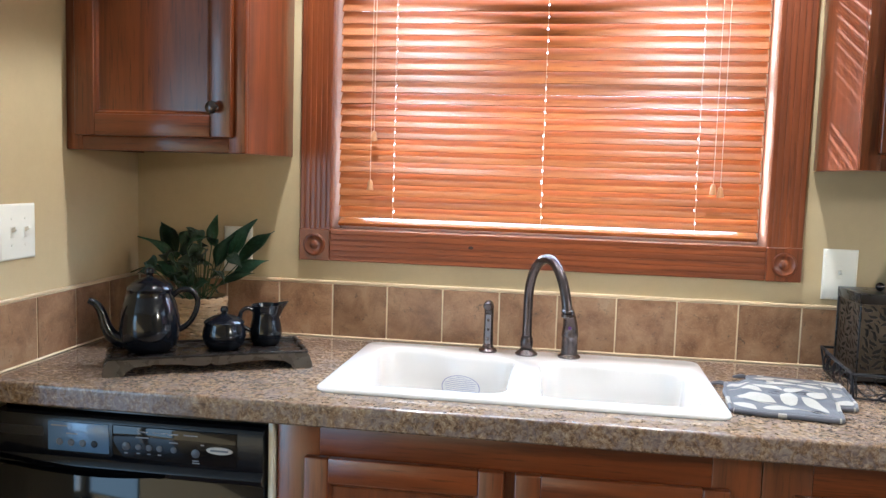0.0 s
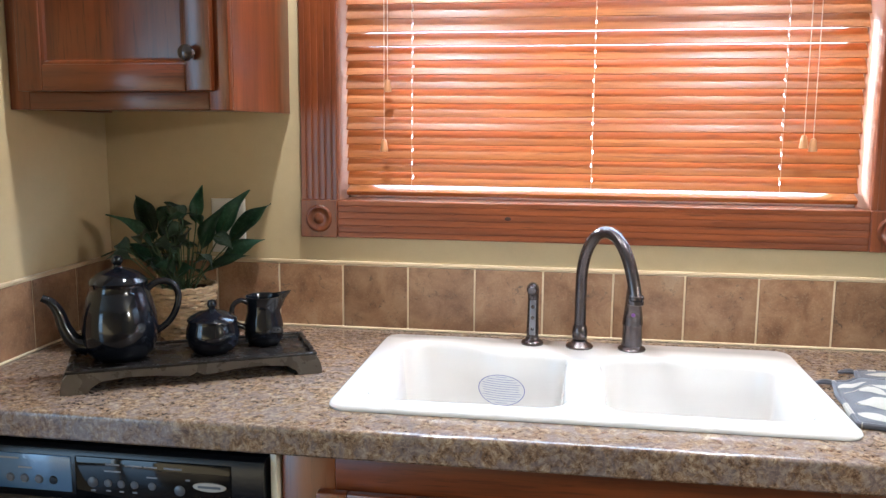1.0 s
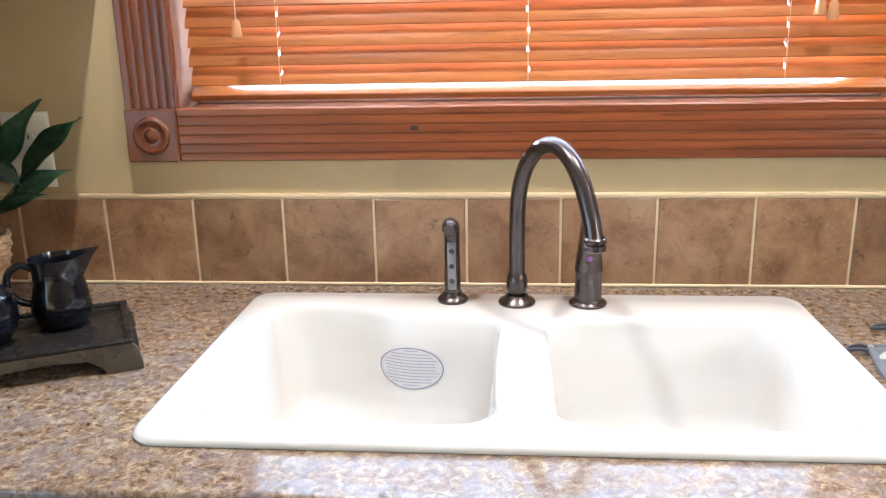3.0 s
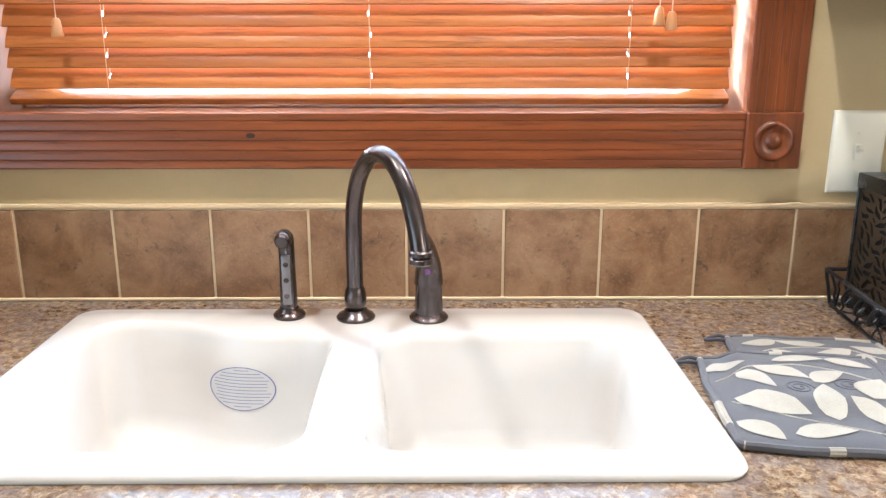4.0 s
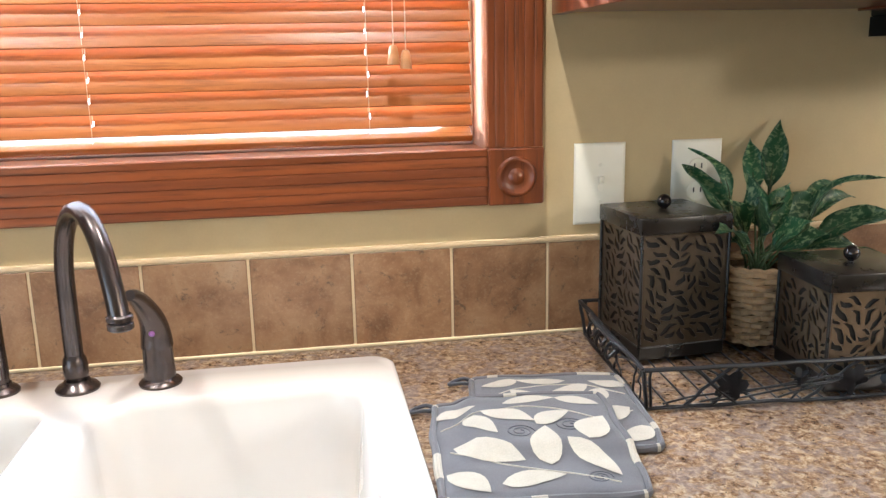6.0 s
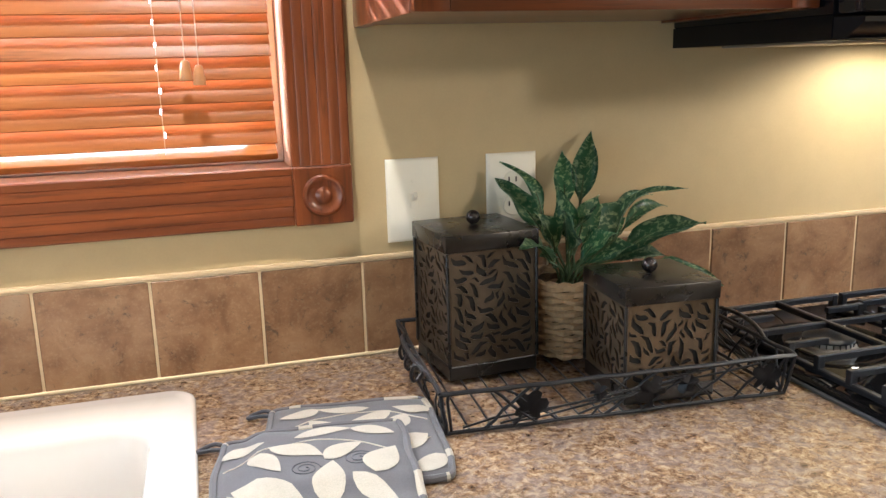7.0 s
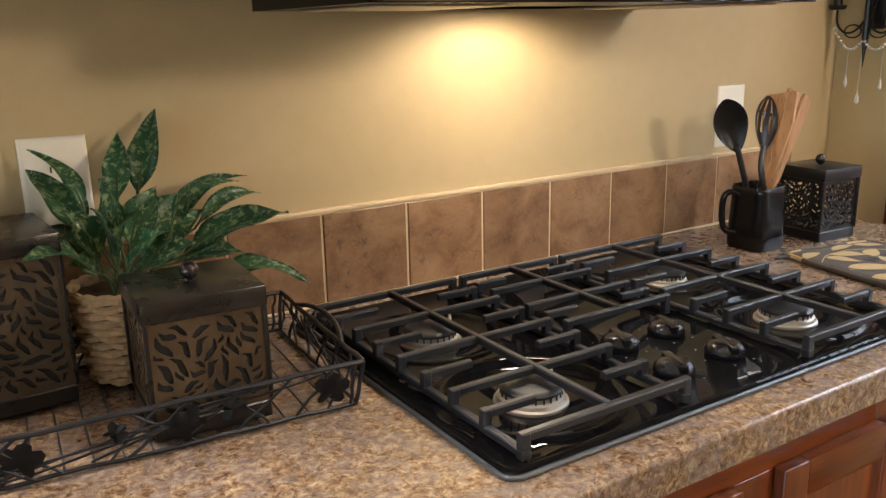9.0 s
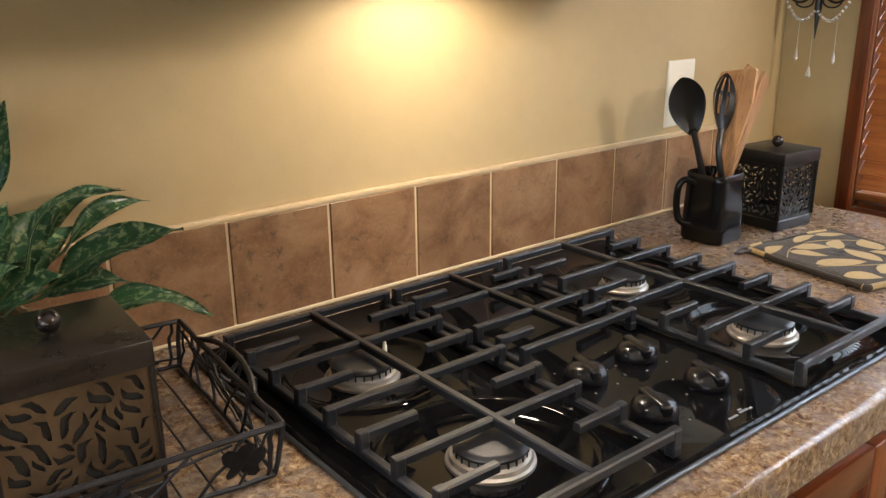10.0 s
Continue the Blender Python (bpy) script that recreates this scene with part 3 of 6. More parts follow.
# ---- side window in the east wall ----
win2 = tagged(new("window_2"), "window with a reddish wood casing and wooden blind", kind="structure")
WY0, WY1, WZ0, WZ1 = -1.55, -0.19, 0.895, 2.10
bm = bmesh.new()
for y0, y1, z0, z1 in ((WY1, WY1 + 0.030, WZ0 - 0.05, WZ1 + 0.05), (WY0 - 0.036, WY0, WZ0 - 0.05, WZ1 + 0.05)):
    cuboid(bm, EX - 0.018, EX - 0.0005, y0, y1, z0, z1, 0.003)
part("casing", bm, M_CHERRY, win2)
bm = bmesh.new()
for z0, z1 in ((WZ0 - 0.05, WZ0), (WZ1, WZ1 + 0.05)):
    cuboid(bm, EX - 0.018, EX - 0.0005, WY0, WY1, z0, z1, 0.003)
part("casing", bm, M_CHERRY_Y, win2)
bm = bmesh.new()
for y0, y1, z0, z1 in ((WY1 - 0.004, WY1, WZ0, WZ1), (WY0, WY0 + 0.012, WZ0, WZ1), (WY0 + 0.012, WY1 - 0.012, WZ0, WZ0 + 0.012), (WY0 + 0.012, WY1 - 0.012, WZ1 - 0.012, WZ1)):
    cuboid(bm, EX, EX + 0.135, y0, y1, z0, z1)
part("jamb", bm, M_CHERRY, win2)
bm = bmesh.new()
for y0, y1, z0, z1 in ((WY1 - 0.05, WY1 - 0.012, WZ0 + 0.012, WZ1 - 0.012), (WY0 + 0.012, WY0 + 0.05, WZ0 + 0.012, WZ1 - 0.012), (WY0 + 0.05, WY1 - 0.05, WZ0 + 0.012, WZ0 + 0.05), (WY0 + 0.05, WY1 - 0.05, WZ1 - 0.05, WZ1 - 0.012), (WY0 + 0.05, WY1 - 0.05, 1.48, 1.52)):
    cuboid(bm, EX + 0.10, EX + 0.132, y0, y1, z0, z1, 0.002, 1)
part("window_frame", bm, M_WHITE, win2, "white vinyl sash frame")
pane = part("pane", block(EX + 0.114, EX + 0.117, WY0 + 0.05, WY1 - 0.05, WZ0 + 0.05, WZ1 - 0.05), M_GLASS, win2, smooth=False)
pane.visible_shadow = False
blind2 = thing("window_blind", "closed reddish-orange wooden venetian blind in the side window", "blind")
bm = bmesh.new()
cuboid(bm, WY0 + 0.018, WY1 - 0.0055, -SLAT_W / 2, SLAT_W / 2, -0.0013, 0.0013, 0.0006, 1)
side_slat = mesh_of("slat", bm, M_SLAT_Y)
z = WZ0 + 0.055
while z < WZ1 - 0.06:
    ob = new("slat", side_slat)
    ob.matrix_basis = pose(EX + 0.014, 0, z, 0, 0, 90) @ pose(0, 0, 0, -46 + random.uniform(-1.5, 1.5))
    ob.parent = blind2
    z += SLAT_PITCH
part("bottom_rail", block(EX - 0.004, EX + 0.032, WY0 + 0.018, WY1 - 0.006, WZ0 + 0.016, WZ0 + 0.033, 0.003), M_SLAT_Y, blind2)
part("head_rail", block(EX + 0.0, EX + 0.06, WY0 + 0.014, WY1 - 0.014, WZ1 - 0.06, WZ1 - 0.014, 0.003), M_SLAT_Y, blind2)


# ---- sink ----
from mathutils.bvhtree import BVHTree


def rounded(x0, x1, y0, y1, r, n=7, wave=0.0):
    """A rounded rectangle, anticlockwise; wave dips the back edge towards its right end."""
    out = []
    for cx, cy, a in ((x1 - r, y0 + r, -90), (x1 - r, y1 - r, 0), (x0 + r, y1 - r, 90), (x0 + r, y0 + r, 180)):
        for i in range(n + 1):
            q = radians(a + 90 * i / n)
            out.append([cx + r * math.cos(q), cy + r * math.sin(q)])
    dense = []
    for i, p in enumerate(out):
        q = out[(i + 1) % len(out)]
        m = 12 if i % (n + 1) == n else 1
        for k in range(m):
            dense.append([p[0] + (q[0] - p[0]) * k / m, p[1] + (q[1] - p[1]) * k / m])
    if wave:
        for p in dense:
            back = max(0.0, (p[1] - (y0 + y1) / 2) / ((y1 - y0) / 2))
            u = (p[0] - x0) / (x1 - x0)
            p[1] -= wave * back * (1 / (1 + math.exp(-(u - 0.45) * 14)))
    return dense


def sink():
    rim = TOP + 0.011
    ob = thing("sink", "white double-bowl drop-in kitchen sink set in the worktop", "sink")
    bm = bmesh.new()
    X0, X1, Y0, Y1 = 0.281, 1.139, -0.566, -0.071

    def ring(loop, z):
        return [bm.verts.new((p[0], p[1], z)) for p in loop]

    def bridge(a, b):
        n = len(a)
        for k in range(n):
            bm.faces.new((a[k], a[(k + 1) % n], b[(k + 1) % n], b[k]))

    outer = []
    for inset, z in ((0.0, TOP + 0.0005), (-0.001, TOP + 0.004), (0.0015, TOP + 0.0085), (0.006, rim)):
        outer.append(ring(rounded(X0 + inset, X1 - inset, Y0 + inset, Y1 - inset, 0.034 - inset * 0.5), z))
    for a, b in zip(outer, outer[1:]):
        bridge(a, b)
    bowls = []
    for x0, x1, y0, y1, wave, depth in ((0.326, 0.690, -0.524, -0.120, 0.053, 0.175), (0.738, 1.094, -0.524, -0.174, 0.0, 0.175)):
        base = rounded(x0, x1, y0, y1, 0.055, wave=wave)
        cx, cy = (x0 + x1) / 2, (y0 + y1) / 2
        rings = []
        for shrink, z in ((0.0, rim), (0.004, rim - 0.001), (0.009, rim - 0.005), (0.013, rim - 0.014), (0.020, rim - 0.07), (0.028, rim - depth + 0.036), (0.037, rim - depth + 0.017), (0.052, rim - depth + 0.005), (0.078, rim - depth), (0.135, rim - depth - 0.003)):
            loop = []
            for px, py in base:
                d = math.hypot(px - cx, py - cy)
                loop.append((px + (cx - px) * shrink / d, py + (cy - py) * shrink / d))
            rings.append(ring(loop, z))
        for a, b in zip(rings, rings[1:]):
            bridge(b, a)
        bm.faces.new(rings[-1])
        bowls.append(rings[0])
    edges = []
    for loop in [outer[-1]] + bowls:
        edges += [bm.edges.get((loop[k], loop[(k + 1) % len(loop)])) for k in range(len(loop))]
    bmesh.ops.triangle_fill(bm, edges=edges, use_beauty=True, use_dissolve=False)
    bmesh.ops.recalc_face_normals(bm, faces=bm.faces)
    up = [f for f in bm.faces if abs(f.calc_center_median().z - rim) < 1e-5]
    if up and up[0].normal.z < 0:
        bmesh.ops.reverse_faces(bm, faces=bm.faces)
    walls = BVHTree.FromBMesh(bm)
    part("basin", bm, M_SINK, ob, angle=50)
    for cx, cy in ((0.51, -0.36), (0.914, -0.36)):
        bm = lathe(bmesh.new(), [(0.0, 0.0), (0.030, 0.0), (0.036, 0.003), (0.042, 0.002), (0.043, 0.0)], (cx, cy, rim - 0.178))
        part("drain", bm, M_ALU, ob, "steel basket drain")
    return walls


sink_walls = sink()

# the oval maker's label, with its unreadable lines as bars; it follows the bowl's back wall
M_LABEL = plain("label_paper", (0.60, 0.585, 0.57), 0.4, vary=0.02, scale=80, relief=0)
M_INK = plain("blue_ink", (0.13, 0.14, 0.33), 0.5, vary=0.1, scale=80, relief=0)
LX, LZ, LW, LH = 0.547, 0.843, 0.0505, 0.0325
label = thing("sticker", "oval white paper sticker with blue print on the sink's wall", "sticker", Matrix.Translation((LX, -0.19, LZ)))


def on_wall(u, v, off):
    """A point of the sticker, u along x and v upward, off metres in front of the bowl's wall."""
    p = sink_walls.ray_cast(Vector((LX + u, -0.40, LZ + v)), Vector((0, 1, 0)))[0]
    return (u, p.y - off + 0.19, v)


def ribbon(edge_a, edge_b, off, closed=False):
    bm = bmesh.new()
    a = [bm.verts.new(on_wall(u, v, off)) for u, v in edge_a]
    b = [bm.verts.new(on_wall(u, v, off)) for u, v in edge_b]
    for k in range(len(a) if closed else len(a) - 1):
        q = (k + 1) % len(a)
        bm.faces.new((a[k], a[q], b[q], b[k]))
    return bm


def oval(scale, n=48):
    return [(scale * LW * math.cos(2 * math.pi * k / n), scale * LH * math.sin(2 * math.pi * k / n)) for k in range(n)]


bm = bmesh.new()
rings = [[bm.verts.new(on_wall(u, v, 0.0006)) for u, v in oval(f)] for f in (1.0, 0.8, 0.6, 0.4, 0.2)]
for r0, r1 in zip(rings, rings[1:]):
    for k in range(48):
        bm.faces.new((r0[k], r0[(k + 1) % 48], r1[(k + 1) % 48], r1[k]))
bm.faces.new(rings[-1])
part("paper", bm, M_LABEL, label)
part("border", ribbon(oval(0.985), oval(0.95), 0.0010, True), M_INK, label, smooth=False)
lrng = random.Random(4)
for k in range(12):
    v = 0.0265 - 0.0048 * k
    half = 0.88 * LW * math.sqrt(max(0.04, 1 - (v / LH) ** 2)) * (0.5 if k in (0, 11) else 1.0)
    u0 = -half * lrng.uniform(0.85, 1.0)
    u1 = half * lrng.uniform(0.8, 1.0)
    row = [u0 + (u1 - u0) * i / 12 for i in range(13)]
    part("print_line", ribbon([(u, v) for u in row], [(u, v + 0.0008) for u in row], 0.0010), M_INK, label, smooth=False)


# ---- faucet, handle and side spray ----
DECK = TOP + 0.011
tap = thing("faucet", "dark bronze gooseneck kitchen faucet on the sink's back deck", "faucet")
FX, FY = 0.706, -0.118
part("base_flange", lathe(bmesh.new(), [(0.0, 0.0), (0.0285, 0.0), (0.0290, 0.003), (0.026, 0.007), (0.019, 0.0105), (0.0165, 0.0145), (0.0, 0.0145)], (FX, FY, DECK)), M_BRONZE, tap)
part("collar", lathe(bmesh.new(), [(0.0125, 0.014), (0.0150, 0.018), (0.0160, 0.024), (0.0165, 0.034), (0.0148, 0.044), (0.0122, 0.050), (0.0105, 0.053)], (FX, FY, DECK)), M_BRONZE, tap)
pts = [(0.0, 0.05), (0.0, 0.12), (0.004, 0.172), (0.022, 0.216), (0.053, 0.246), (0.088, 0.256), (0.122, 0.246), (0.152, 0.216), (0.172, 0.176), (0.183, 0.138)]
neck = smooth_path([(FX + u * 0.550, FY - u * 0.890, DECK + z) for u, z in pts], 6)
part("spout", tube(bmesh.new(), neck, 0.0122, 16), M_BRONZE, tap)
ex, ey, ez = FX + 0.183 * 0.550, FY - 0.183 * 0.890, DECK + 0.138
part("tip_ring", lathe(bmesh.new(), [(0.0128, 0.010), (0.0152, 0.008), (0.0152, 0.003), (0.0128, 0.001), (0.0150, -0.001), (0.0150, -0.007), (0.0125, -0.009), (0.0, -0.009)], (ex, ey, ez)), M_BRONZE, tap)

lever = thing("mixer_tap", "dark bronze single-lever mixer control on the sink's deck", "tap")
HX, HY = 0.8145, -0.120
part("base_flange", lathe(bmesh.new(), [(0.0, 0.0), (0.0285, 0.0), (0.0290, 0.003), (0.0265, 0.006), (0.0225, 0.008), (0.0215, 0.0105)], (HX, HY, DECK)), M_BRONZE, lever)
part("body", lathe(bmesh.new(), [(0.0212, 0.009), (0.0205, 0.030), (0.0200, 0.052), (0.0212, 0.054), (0.0212, 0.057), (0.0, 0.057)], (HX, HY, DECK)), M_BRONZE, lever)
grip = [(HX + dx, HY + dy, DECK + z) for dx, dy, z in ((0, 0, 0.055), (0, -0.002, 0.074), (-0.001, -0.010, 0.092), (-0.003, -0.025, 0.110), (-0.006, -0.045, 0.128), (-0.009, -0.068, 0.143), (-0.011, -0.084, 0.149))]
part("lever", tube(bmesh.new(), smooth_path(grip, 4), [0.0214 - 0.0145 * (k / 24) ** 1.2 for k in range(25)], 18), M_BRONZE, lever)
dot = lathe(bmesh.new(), [(0.0, 0.0016), (0.003, 0.0014), (0.0042, 0.0)], sides=14)
bmesh.ops.transform(dot, matrix=pose(HX - 0.001, HY - 0.0245, DECK + 0.079, 90), verts=dot.verts)
part("temperature_dot", dot, plain("red_blue_dot", (0.20, 0.07, 0.26), 0.3, vary=0.3, scale=400, relief=0), lever, "small red and blue dot")

spray = thing("side_spray", "dark bronze side spray on the sink's deck", "spray")
SX, SY = 0.606, -0.110
part("base_flange", lathe(bmesh.new(), [(0.0, 0.0), (0.0235, 0.0), (0.024, 0.004), (0.021, 0.008), (0.0155, 0.011), (0.0145, 0.015), (0.0, 0.015)], (SX, SY, DECK)), M_BRONZE, spray)
handle = [(SX, SY, DECK + 0.012), (SX, SY, DECK + 0.05), (SX, SY, DECK + 0.085), (SX, SY - 0.001, DECK + 0.108), (SX - 0.001, SY - 0.005, DECK + 0.124)]
part("handle", tube(bmesh.new(), smooth_path(handle, 5), [0.0128, 0.0128, 0.0128, 0.0128, 0.0126, 0.0124, 0.0122, 0.0120, 0.0119, 0.0118, 0.0118, 0.0118, 0.0118, 0.0118, 0.0119, 0.0120, 0.0122, 0.0125, 0.0128, 0.0128, 0.0125], 16), M_BRONZE, spray)
nozzle = lathe(bmesh.new(), [(0.0, 0.018), (0.0085, 0.018), (0.0105, 0.016), (0.0125, 0.008), (0.0125, -0.004), (0.009, -0.011), (0.0, -0.013)], sides=18)
bmesh.ops.transform(nozzle, matrix=pose(SX - 0.001, SY - 0.008, DECK + 0.123, 98, 0, -4), verts=nozzle.verts)
part("nozzle", nozzle, M_BRONZE, spray)
M_PEWTER = plain("grey_inset", (0.20, 0.19, 0.20), 0.35, 0.5, vary=0.1, scale=90, relief=0)
inset = part("inset", block(SX - 0.0065, SX + 0.0065, SY - 0.0140, SY - 0.0105, DECK + 0.022, DECK + 0.098, 0.002), M_PEWTER, spray, "grey inset strip")
for z in (0.036, 0.060, 0.084):
    bm = lathe(bmesh.new(), [(0.0, 0.0012), (0.0034, 0.0008), (0.0040, 0.0)], sides=10)
    bmesh.ops.transform(bm, matrix=pose(SX, SY - 0.0140, DECK + z, 90), verts=bm.verts)
    part("grip_dot", bm, M_BRONZE, inset)

# ---- dishwasher ----
dw = thing("dishwasher", "black dishwasher with a control panel under the worktop", "dishwasher")
DX0, DX1, DY = -0.424, 0.196, -0.612
part("tub", block(DX0, DX1, DY + 0.03, -0.03, 0.10, 0.862, 0.003), M_BLACK, dw)
part("door", block(DX0 + 0.002, DX1 - 0.002, DY - 0.008, DY + 0.03, 0.12, 0.722, 0.006), M_GLASSY, dw)
bm = bmesh.new()
prof = [(DY + 0.03, 0.726), (DY - 0.006, 0.726), (DY - 0.016, 0.732), (DY - 0.020, 0.742), (DY - 0.017, 0.752), (DY - 0.010, 0.758), (DY - 0.013, 0.770), (DY - 0.013, 0.834), (DY - 0.008, 0.846), (DY + 0.004, 0.850), (DY + 0.03, 0.850)]
ends = [[bm.verts.new((x, y, z)) for y, z in prof] for x in (DX0 + 0.002, DX1 - 0.002)]
for k in range(len(prof)):
    q = (k + 1) % len(prof)
    bm.faces.new((ends[0][k], ends[0][q], ends[1][q], ends[1][k]))
bm.faces.new(ends[0][::-1])
bm.faces.new(ends[1])
bmesh.ops.recalc_face_normals(bm, faces=bm.faces)
panel = part("control_panel", bm, M_BLACK, dw)
panel.location.z = -0.010
PY = DY - 0.013
# a raised near-black block draws the shade in the vent
part("vent_slot", block(-0.408, -0.302, PY - 0.0012, PY + 0.003, 0.800, 0.822, 0.003), M_CAVITY_SHADE, panel)
# blue of the reflected glass door, put into the plate's own colour
M_BLUE_REFLECTION = plain("panel_blue_reflection", (0.09, 0.17, 0.30), 0.22, 0.1, vary=0.06, scale=40, relief=0, coat=0.4)
cluster = part("button_plate", block(-0.292, -0.150, PY - 0.0018, PY + 0.002, 0.772, 0.836, 0.002), M_BLUE_REFLECTION, panel, "glossy button plate with a blue window reflection in its colour")
M_BUTTON = plain("grey_button", (0.07, 0.075, 0.09), 0.35, vary=0.1, scale=90, relief=0)
M_PRINT = plain("white_print", (0.20, 0.20, 0.22), 0.5, vary=0.05, scale=90, relief=0)
for k in range(4):
    bm = lathe(bmesh.new(), [(0.0, 0.003), (0.006, 0.0026), (0.0075, 0.001), (0.0078, 0.0)], sides=16)
    bmesh.ops.transform(bm, matrix=pose(-0.264 + 0.027 * k, PY - 0.0018, 0.792, 90), verts=bm.verts)
    part("button", bm, M_BLACK if k == 3 else M_BUTTON, cluster)
for x0, x1, z in ((-0.284, -0.246, 0.826), (-0.248, -0.222, 0.810)):
    part("print_bar", block(x0, x1, PY - 0.0022, PY - 0.0016, z, z + 0.003), M_PRINT, cluster, smooth=False)
keys = part("touch_plate", block(-0.142, 0.138, PY - 0.0016, PY + 0.002, 0.765, 0.838, 0.003), M_GLASSY, panel, "glossy black key plate")
for k, x in enumerate((-0.110, -0.082, -0.058, -0.034, -0.002, 0.047)):
    r = 0.0095 if k in (0, 5) else 0.007
    bm = lathe(bmesh.new(), [(0.0, 0.0025), (r * 0.8, 0.0022), (r, 0.0008), (r, 0.0)], sides=16)
    bmesh.ops.transform(bm, matrix=pose(x, PY - 0.0016, 0.794 if k != 5 else 0.790, 90), verts=bm.verts)
    part("button", bm, M_BUTTON, keys)
for x0, x1, z in ((-0.085, -0.060, 0.826), (-0.050, -0.020, 0.826), (-0.016, 0.008, 0.826), (0.020, 0.052, 0.826), (0.058, 0.066, 0.808), (-0.088, -0.058, 0.814), (-0.012, 0.008, 0.808), (-0.114, -0.106, 0.778), (-0.086, -0.078, 0.779), (-0.062, -0.054, 0.779), (-0.038, -0.030, 0.779), (0.040, 0.054, 0.773), (0.040, 0.056, 0.768)):
    part("print_bar", block(x0, x1, PY - 0.0020, PY - 0.0014, z, z + 0.0026), M_PRINT, keys, smooth=False)
bm = bmesh.new()
rim_pts = [(0.030 * math.cos(2 * math.pi * k / 28), 0.0085 * math.sin(2 * math.pi * k / 28)) for k in range(28)]
lo = [bm.verts.new((0.100 + x, PY - 0.0014, 0.800 + z)) for x, z in rim_pts]
hi = [bm.verts.new((0.100 + x * 0.94, PY - 0.0030, 0.800 + z * 0.9)) for x, z in rim_pts]
for k in range(28):
    bm.faces.new((lo[k], hi[k], hi[(k + 1) % 28], lo[(k + 1) % 28]))
bm.faces.new(hi)
badge = part("badge", bm, M_ALU, keys, "oval silver badge")
part("print_bar", block(0.080, 0.120, PY - 0.0034, PY - 0.0029, 0.798, 0.802), M_BUTTON, keys, smooth=False)
bm = bmesh.new()
upper, lower = [], []
for i in range(25):
    u = i / 24
    x = DX0 + 0.004 + 0.400 * u
    mid = 0.752 - 0.016 * u - 0.010 * math.sin(math.pi * u)
    half = 0.0115 * (1 - u ** 3) ** 0.7
    upper.append([bm.verts.new((x, PY - 0.0225 - 0.012 * (1 - u * u), mid + half)), bm.verts.new((x, PY - 0.004, mid + half * 0.7))])
    lower.append([bm.verts.new((x, PY - 0.0080 - 0.004 * (1 - u * u), mid - half)), bm.verts.new((x, PY - 0.004, mid - half * 0.4))])
for i in range(24):
    bm.faces.new((upper[i][0], upper[i + 1][0], upper[i + 1][1], upper[i][1]))
    bm.faces.new((upper[i][1], upper[i + 1][1], lower[i + 1][1], lower[i][1]))
    bm.faces.new((lower[i][1], lower[i + 1][1], lower[i + 1][0], lower[i][0]))
bmesh.ops.solidify(bm, geom=bm.faces[:], thickness=0.002)
part("handle_recess", bm, M_GLASSY, panel, "bowed black grip recess")
part("kick_plate", block(DX0 + 0.01, DX1 - 0.01, DY + 0.06, DY + 0.075, 0.0, 0.10), M_BLACK, dw)
setting("trim_strip", block(0.1985, 0.2095, -0.606, -0.05, 0.0, 0.873, 0.002), plain("cream_trim", (0.70, 0.66, 0.55), 0.5, vary=0.05, scale=50), "cream filler strip beside the dishwasher")
setting("trim_strip_top", block(DX0, 0.1975, -0.600, -0.05, 0.8635, 0.8745, 0.001), plain("alu_trim", (0.55, 0.54, 0.52), 0.4, 0.6, vary=0.05, scale=50), "thin metal strip over the dishwasher")

# ---- microwave over the range ----
mw = thing("range_microwave", "black over-the-range microwave with a lit underside", "microwave")
MX0, MX1, MZ0, MZ1 = 1.937, 2.701, 1.374, 1.796
part("body", block(MX0, MX1, -0.352, FACE - 0.002, MZ0 + 0.031, MZ1, 0.003), M_CASE, mw)
for x0, x1, y0, y1 in ((MX0, 2.19, -0.352, FACE - 0.002), (2.48, MX1, -0.352, FACE - 0.002), (2.19, 2.48, -0.352, -0.185), (2.19, 2.48, -0.022, FACE - 0.002)):
    part("underside_panel", block(x0, x1, y0, y1, MZ0, MZ0 + 0.031), M_CASE, mw)
door = part("door", block(MX0 + 0.002, MX1 - 0.19, -0.398, -0.354, MZ0 + 0.030, MZ1 - 0.004, 0.006), M_GLASSY, mw, "glossy black glass door")
part("door_window", block(MX0 + 0.07, MX1 - 0.26, -0.4005, -0.396, MZ0 + 0.09, MZ1 - 0.07, 0.004), M_GLASSY, door)
part("handle", tube(bmesh.new(), [(MX1 - 0.215, -0.398, MZ0 + 0.07), (MX1 - 0.215, -0.43, MZ0 + 0.09), (MX1 - 0.215, -0.43, MZ1 - 0.09), (MX1 - 0.215, -0.398, MZ1 - 0.07)], 0.010, 12), M_BLACK, door)
part("key_panel", block(MX1 - 0.186, MX1 - 0.002, -0.398, -0.354, MZ0 + 0.030, MZ1 - 0.004, 0.006), M_GLASSY, mw)
bm = bmesh.new()
prof = [(-0.353, MZ0 + 0.002), (-0.372, MZ0 + 0.001), (-0.404, MZ0 + 0.020), (-0.404, MZ0 + 0.026), (-0.353, MZ0 + 0.028)]
ends = [[bm.verts.new((x, y, z)) for y, z in prof] for x in (MX0 + 0.001, MX1 - 0.001)]
for k in range(5):
    bm.faces.new((ends[0][k], ends[0][(k + 1) % 5], ends[1][(k + 1) % 5], ends[1][k]))
bm.faces.new(ends[0][::-1])
bm.faces.new(ends[1])
bmesh.ops.recalc_face_normals(bm, faces=bm.faces)
part("front_lip", bm, M_CASE, mw)
